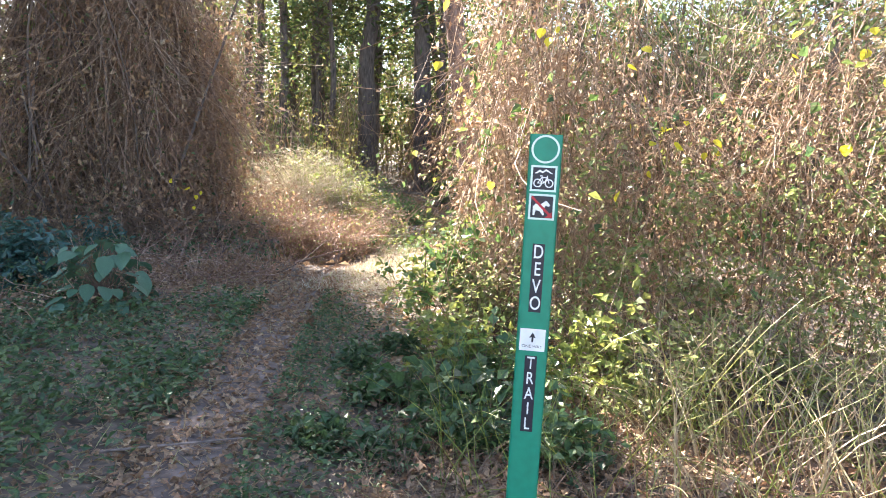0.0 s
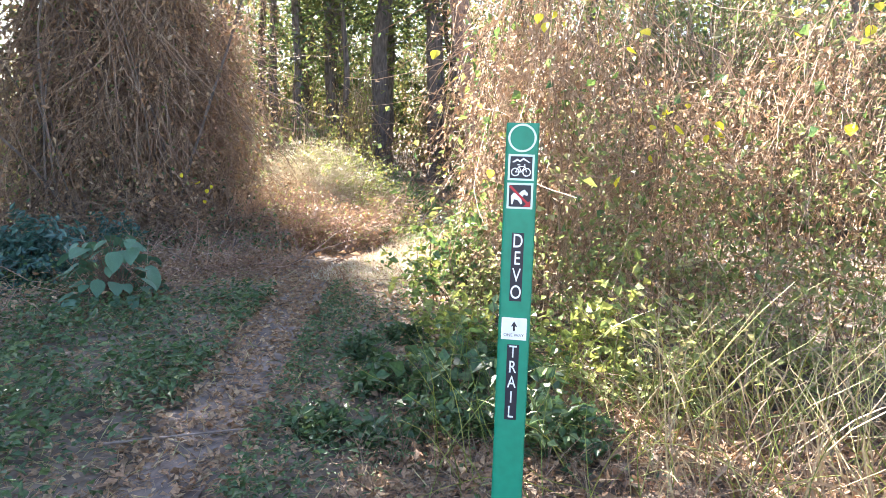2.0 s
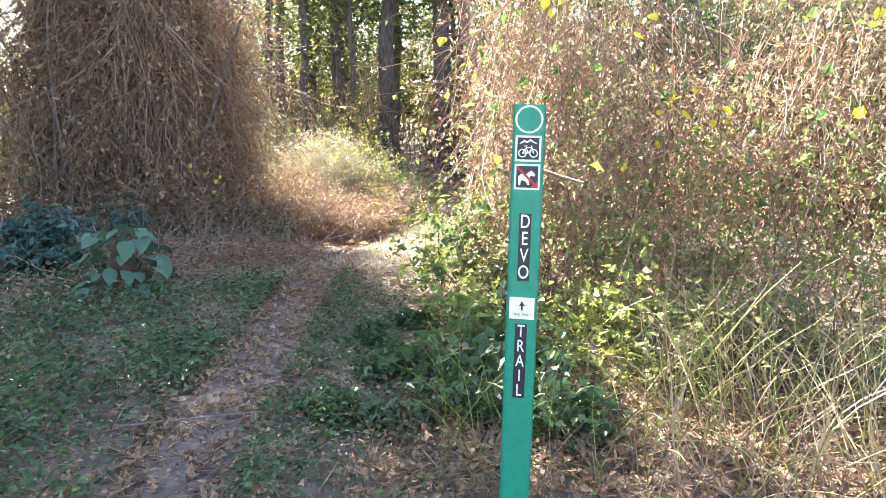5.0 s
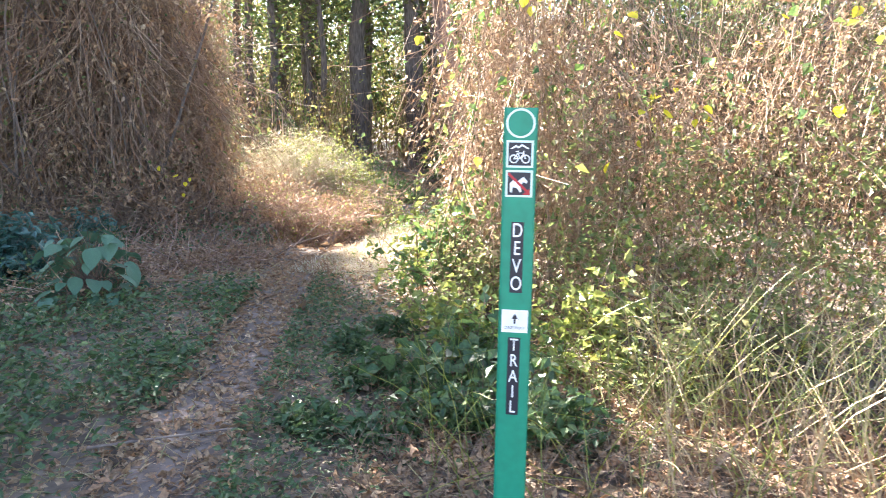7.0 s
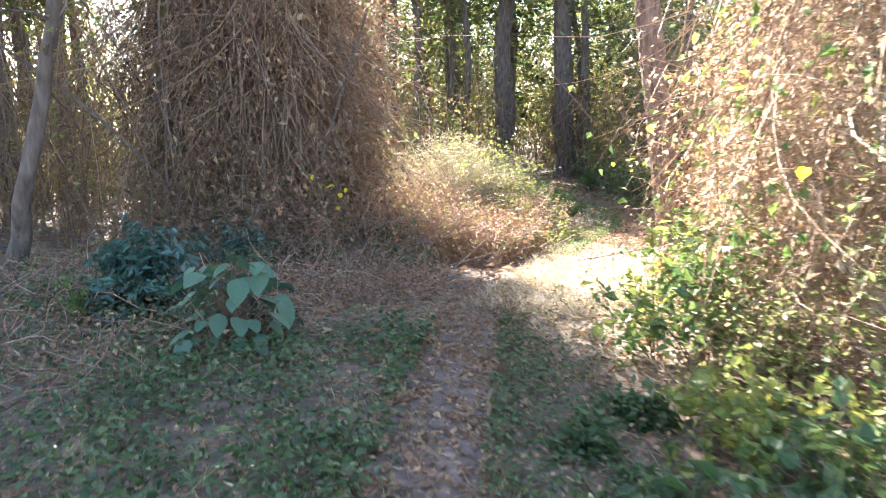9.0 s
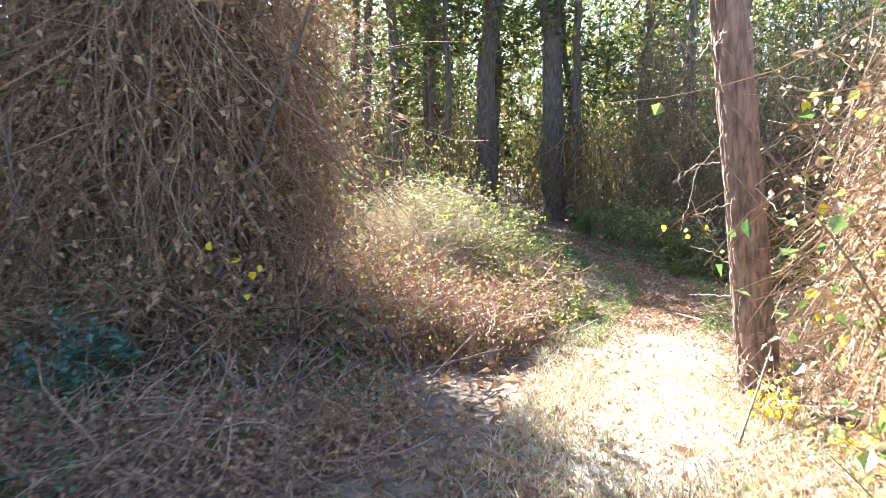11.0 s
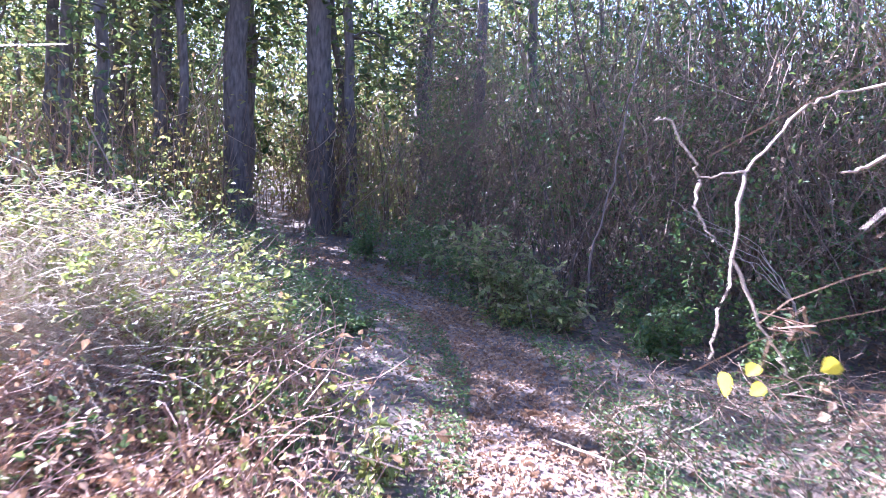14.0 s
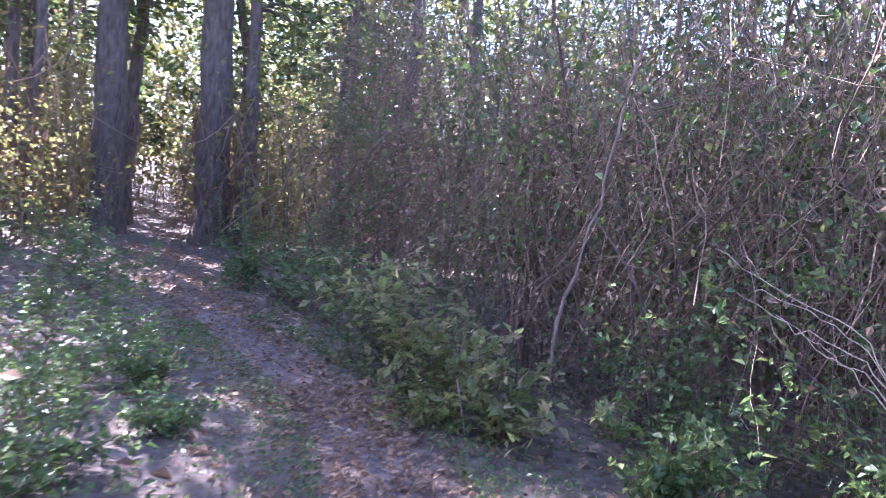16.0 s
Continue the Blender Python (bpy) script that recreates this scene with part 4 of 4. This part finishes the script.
p, r = vine_tangle(lambda n: np.concatenate([blob(n // 2, 2.6, 13.2, 1.9, 1.6), blob(n - n // 2, 2.0, 10.8, 1.2, 1.2)]), 2600, 0.45, 0.003, "cross", 5, (0.2, 0.7))
stuff("fallen_twigs", tubes(p, r), M_DARKVINE, "shaded heap of fallen twigs behind the pine", "twigs")
p, r = vine_tangle(lambda n: np.concatenate([blob(n // 2, -2.2, 8.3, 1.0, 1.1), blob(n - n // 2, -3.4, 6.5, 1.9, 1.9)]), 1500, 0.18, 0.004, "cross", 5, (0.2, 0.6))
stuff("fallen_twigs", tubes(p, r), M_BRUSH, "dark fallen twigs at the foot of the thicket", "twigs")
n = 9000
s = grounded(np.concatenate([blob(n // 2, -2.3, 8.6, 1.2, 1.3), blob(n - n // 2, -3.6, 7.0, 2.2, 2.0)]))
s[:, 2] += rng.uniform(0.02, 0.2, n)
stuff("leaf_litter", blades(s, any_way(n, 0.5), rng.uniform(0.02, 0.06, n), rng.uniform(0.015, 0.035, n)), M_LITTER, "brown leaves caught in fallen twigs", "leaf litter")
n = 5000
s = grounded(clumped(np.concatenate([blob(n // 2, -2.6, 8.8, 1.3, 1.2), blob(n - n // 2, -3.6, 7.2, 2.0, 1.8)]), 0.3))
s[:, 2] += rng.uniform(0.05, 0.4, len(s))
stuff("low_weeds", blades(s, any_way(len(s), 0.5), 0.045, 0.028), M_WEED, "green sprigs in the dark brush", "weeds")


for x, y, h in [(1.05, 10.05, 0.75), (1.25, 10.7, 0.6), (1.0, 11.2, 0.55), (0.95, 9.5, 0.5)]:
    z = float(land(x, y))
    ob = thing("dead_shrub", "leafless shrub of pale bare twigs at the pine's foot", "shrub", (x, y, z), group="dead shrubs")
    for k in range(16):
        p = strands(np.array([[x + rng.normal(0, 0.05), y + rng.normal(0, 0.05), z]]), np.array([[rng.normal(-0.3, 0.8), rng.normal(0, 0.7), 0.8]]), h * rng.uniform(0.6, 1.3), 0.2, 0.06, 8)
        q = strands(p[0, [3, 5, 6]], any_way(3, 0.6), h * rng.uniform(0.2, 0.4, 3), 0.2, 0.03, 5)
        part("twig", join(tubes(p, taper(1, 8, 0.004, 0.3), 4), tubes(q, taper(3, 5, 0.0022, 0.4), 3)), M_DEADWOOD, ob)


# logs and sticks
def log(name, label, a, b, r0, r1, category="log", sides=12, mat=None):
    a, b = np.array(a, float), np.array(b, float)
    t = np.linspace(0, 1, 14)[:, None]
    p = a + (b - a) * t
    p[1:-1] += rng.normal(0, r0 * 0.12, (12, 3))
    r = np.linspace(r0, r1, 14) * (1 + rng.normal(0, 0.06, 14))
    v, f = tubes(p[None], r[None], sides)
    ends = np.array([p[0], p[-1]])
    k = len(v)
    cap = [(i, (i + 1) % sides, k, k) for i in range(sides)] + [(k - sides + (i + 1) % sides, k - sides + i, k + 1, k + 1) for i in range(sides)]
    me = bpy.data.meshes.new(name)
    me.from_pydata([tuple(q) for q in np.concatenate([v, ends])], [], [tuple(int(q) for q in g) for g in f] + [tuple(int(q) for q in g[:3]) for g in cap])
    me.materials.append(mat or M_LOG)
    for q in me.polygons:
        q.use_smooth = len(q.vertices) == 4
    return tagged(new(name, me), label, category)


log("fallen_log", "broken grey-brown log propped in the brush", (-2.36, 9.0, -0.14), (-2.62, 10.2, 0.06), 0.07, 0.085)
log("fallen_log", "short broken log end in the dead brush", (-2.4, 10.75, -0.2), (-1.96, 10.6, -0.01), 0.06, 0.065)
log("fallen_log", "rotten pale stump piece in the brush", (-1.22, 10.8, -0.31), (-1.08, 11.5, -0.1), 0.045, 0.04)
for k in range(60):
    near = k < 40
    cx, cy = (rng.normal(-2.1, 0.45), rng.normal(9.2, 0.6)) if near else (rng.uniform(-3.6, -1.2), rng.uniform(9.0, 11.8))
    a, ln = rng.uniform(0, 6.28), rng.uniform(0.25, 0.7)
    z = float(land(cx, cy))
    log("fallen_stick", "weathered grey-brown stick tangled in the brush", (cx, cy, z + 0.02), (cx + ln * math.cos(a), cy + ln * math.sin(a), z + rng.uniform(0.05, 0.4)), rng.uniform(0.007, 0.017), 0.005, "stick", 6)["group"] = "brush sticks"
log("fallen_stick", "thin curved stick lying on the sunny patch", (-0.25, 10.7, -0.26), (0.04, 10.84, -0.25), 0.012, 0.006, "stick", 6)
log("fallen_stick", "leaning dark stick by the pine", (0.55, 8.9, -0.16), (0.85, 9.6, 0.35), 0.010, 0.006, "stick", 6)
log("fallen_stick", "pale upright stick at the thicket edge", (1.15, 17.0, -0.42), (1.02, 16.95, 0.05), 0.009, 0.006, "stick", 6, M_DEADWOOD)
log("fallen_stick", "dark twig lying across the trail", (-0.3, 3.95, 0.05), (0.25, 4.2, 0.055), 0.007, 0.004, "stick", 6)
log("fallen_stick", "short stick on the shaded trail", (0.55, 13.6, -0.30), (0.85, 13.2, -0.28), 0.012, 0.008, "stick", 6, M_DEADWOOD)
sapling = thing("sapling", "pale bent sapling stem in the shaded thicket", "sapling", (1.75, 17.2, -0.4))
crooked([(1.75, 17.2, -0.45), (1.8, 17.2, 0.5), (2.0, 17.2, 1.4), (2.13, 17.2, 2.3), (2.3, 17.2, 3.2), (2.36, 17.3, 4.2)], 0.014, 0.008, M_LOG, sapling, "stem", "", 0.012)
snag = thing("dead_branch", "bare pale dead branch leaning out of the shaded thicket", "branch", (3.3, 15.2, -0.3))
for k in range(5):
    tip = np.array([2.1 + 0.09 * k, 15.5 + rng.normal(0, 0.1), 1.25 - 0.1 * k + rng.normal(0, 0.05)])
    fork = np.array([2.8, 15.35, 0.85 - 0.06 * k])
    crooked([(3.3, 15.2, -0.3 + 0.03 * k), (3.1, 15.25, 0.35), fork, (fork + tip) / 2 + rng.normal(0, 0.03, 3), tip], 0.0055, 0.002, M_DEADWOOD, snag, "twig", "", 0.01)


# ---- the trail marker ----
marker = thing("trail_marker_post", "flat green fibreglass trail marker post with stickers and lettering", "sign post", (1.512, 3.33, float(land(1.53, 3.33)) + 0.025))
marker.rotation_euler = (radians(-1.6), radians(0.4), radians(-2.0))
DOWN = float(land(1.53, 3.33))


def flat(name, outline, z_front, depth, mat, parent, label="", holes=()):
    """A thin plate in the marker's own plane from an outline of (across, up), facing the walker."""
    bm = bmesh.new()
    vs = [bm.verts.new((x, -z_front, z)) for x, z in outline]
    face = bm.faces.new(vs)
    out = bmesh.ops.extrude_face_region(bm, geom=[face])
    for q in [g for g in out["geom"] if isinstance(g, bmesh.types.BMVert)]:
        q.co.y -= depth
    bmesh.ops.recalc_face_normals(bm, faces=bm.faces)
    me = bpy.data.meshes.new(name)
    bm.to_mesh(me)
    bm.free()
    me.materials.append(mat)
    ob = new(name, me)
    ob.parent = parent
    return tagged(ob, label)


def box(x0, x1, z0, z1):
    return [(x0, z0), (x1, z0), (x1, z1), (x0, z1)]


def disc(cx, cz, r, n=40):
    return [(cx + r * math.cos(2 * math.pi * k / n), cz + r * math.sin(2 * math.pi * k / n)) for k in range(n)]


def ring(name, cx, cz, r, w, front, mat, parent, label=""):
    n = 40
    bm = bmesh.new()
    loops = [[bm.verts.new((cx + q * math.cos(2 * math.pi * k / n), -front, cz + q * math.sin(2 * math.pi * k / n))) for k in range(n)] for q in (r, r - w)]
    for k in range(n):
        bm.faces.new((loops[0][k], loops[0][(k + 1) % n], loops[1][(k + 1) % n], loops[1][k]))
    me = bpy.data.meshes.new(name)
    bm.to_mesh(me)
    bm.free()
    me.materials.append(mat)
    ob = new(name, me)
    ob.parent = parent
    return tagged(ob, label)


def bar(name, a, b, w, front, mat, parent):
    (x0, z0), (x1, z1) = a, b
    d = math.hypot(x1 - x0, z1 - z0)
    nx, nz = -(z1 - z0) / d * w / 2, (x1 - x0) / d * w / 2
    return flat(name, [(x0 + nx, z0 + nz), (x0 - nx, z0 - nz), (x1 - nx, z1 - nz), (x1 + nx, z1 + nz)], front, 0.0003, mat, parent)


def letter(ch, cx, cz, size, wide, front, mat, parent, bold=0.0):
    cu = bpy.data.curves.new("letter", "FONT")
    cu.body, cu.size, cu.align_x, cu.align_y, cu.offset = ch, size, "CENTER", "CENTER", bold
    tmp = bpy.data.objects.new("letter", cu)
    scene.collection.objects.link(tmp)
    me = bpy.data.meshes.new_from_object(tmp.evaluated_get(bpy.context.evaluated_depsgraph_get()))
    bpy.data.objects.remove(tmp)
    me.materials.clear()
    me.materials.append(mat)
    ob = new("letter", me)
    ob.parent = parent
    ob.matrix_basis = Matrix.LocRotScale((cx, -front, cz), Euler((math.pi / 2, 0, 0)), (wide, 1, 1))
    return ob


def marker_plate():
    """A blade with rolled edges and shallow ribs."""
    prof = [(-0.0475, 0.004), (-0.046, 0.0), (-0.041, 0.0018), (-0.036, 0.0025), (0.036, 0.0025), (0.041, 0.0018), (0.046, 0.0), (0.0475, 0.004)]
    prof = [(x, -y) for x, y in prof] + [(x, 0.004) for x, y in reversed(prof)]
    bm = bmesh.new()
    rows = []
    for z in [-0.25, 0.2, 0.6, 1.0, 1.3, 1.462, 1.468]:
        k = 0.985 if z > 1.465 else 1.0
        rows.append([bm.verts.new((x * k, y, z)) for x, y in prof])
    m = len(prof)
    for a, b in zip(rows, rows[1:]):
        for k in range(m):
            bm.faces.new((a[k], a[(k + 1) % m], b[(k + 1) % m], b[k]))
    bm.faces.new(rows[-1])
    bm.faces.new(list(reversed(rows[0])))
    bmesh.ops.recalc_face_normals(bm, faces=bm.faces)
    me = bpy.data.meshes.new("blade")
    bm.to_mesh(me)
    bm.free()
    me.materials.append(M_POST)
    ob = new("blade", me)
    ob.parent = marker
    return ob


marker_plate()
F = 0.0045
ringed = ring("circle_ring", 0, 1.425, 0.041, 0.006, F, M_PALEMINT, marker, "pale ring round a green disc")
bike = flat("bicycle_sticker", box(-0.038, 0.038, 1.302, 1.378), F - 0.0006, 0.0004, M_PALEMINT, marker, "white-bordered black bicycle sticker")
flat("field", box(-0.032, 0.032, 1.308, 1.372), F, 0.0003, M_BLACK, bike)
for cx in (-0.0165, 0.0165):
    ring("wheel", cx, 1.3265, 0.0125, 0.0032, F + 0.0008, M_WHITE, bike)
for a, b in [((-0.0165, 1.3265), (-0.006, 1.343)), ((-0.006, 1.343), (0.011, 1.343)), ((0.011, 1.343), (0.0165, 1.3265)), ((-0.006, 1.343), (0.001, 1.327)), ((0.001, 1.327), (0.011, 1.343)), ((-0.0165, 1.3265), (0.001, 1.327)), ((0.011, 1.343), (0.010, 1.349)), ((-0.011, 1.3475), (-0.003, 1.3475))]:
    bar("frame_line", a, b, 0.0026, F + 0.0006, M_WHITE, bike)
flat("mountains", [(-0.027, 1.3545), (-0.012, 1.3655), (-0.004, 1.3605), (0.006, 1.368), (0.027, 1.3545), (0.021, 1.3545), (0.006, 1.3625), (-0.004, 1.3555), (-0.011, 1.3595), (-0.021, 1.3545)], F + 0.0004, 0.0003, M_WHITE, bike)
horse = flat("no_horses_sticker", box(-0.038, 0.038, 1.219, 1.295), F - 0.0006, 0.0004, M_PALEMINT, marker, "white-bordered sticker with a crossed-out horse")
flat("field", box(-0.032, 0.032, 1.225, 1.289), F, 0.0003, M_BLACK, horse)
flat("horse_shape", [(-0.025, 1.232), (-0.020, 1.232), (-0.017, 1.247), (-0.006, 1.245), (0.003, 1.233), (0.008, 1.234), (0.004, 1.250), (0.012, 1.262), (0.021, 1.258), (0.024, 1.264), (0.013, 1.276), (0.006, 1.272), (-0.004, 1.264), (-0.018, 1.266), (-0.026, 1.257)], F + 0.0004, 0.0003, M_WHITE, horse)
bar("red_bar", (-0.031, 1.286), (0.031, 1.228), 0.007, F + 0.0010, M_RED, horse)
flat("red_corner", [(0.010, 1.226), (0.030, 1.226), (0.030, 1.244)], F + 0.0004, 0.0003, M_RED, horse)
for word, top, low, w in (("DEVO", 1.148, 0.942, 0.036), ("TRAIL", 0.808, 0.570, 0.036)):
    strip = flat("lettering_strip", box(-w / 2, w / 2, low, top), F - 0.0006, 0.0004, M_BLACK, marker, "black strip with white capital letters")
    pitch = (top - low) / len(word)
    for k, ch in enumerate(word):
        letter(ch, 0, top - (k + 0.5) * pitch, pitch * 1.12, 0.72, F + 0.0004, M_WHITE, strip, 0.0004)
arrow = flat("one_way_sticker", box(-0.038, 0.038, 0.823, 0.891), F - 0.0006, 0.0004, M_WHITE, marker, "white one way sticker with a black arrow")
flat("arrow", [(-0.003, 0.850), (0.003, 0.850), (0.003, 0.865), (0.010, 0.863), (0, 0.880), (-0.010, 0.863), (-0.003, 0.865)], F + 0.0002, 0.0003, M_BLACK, arrow)
letter("ONE WAY", 0, 0.837, 0.013, 1.0, F + 0.0006, M_BLACK, arrow)

# three more dense crowns, added to shade the trail past the pine
for x, y in ((-9.8, 24.8), (-9.3, 28.8), (-10.6, 30.2)):
    forest_tree(x, y, 0.21, 16, (0, 0), 20, 1900, 0.42, "dark forest tree with a dense crown, added for shade")
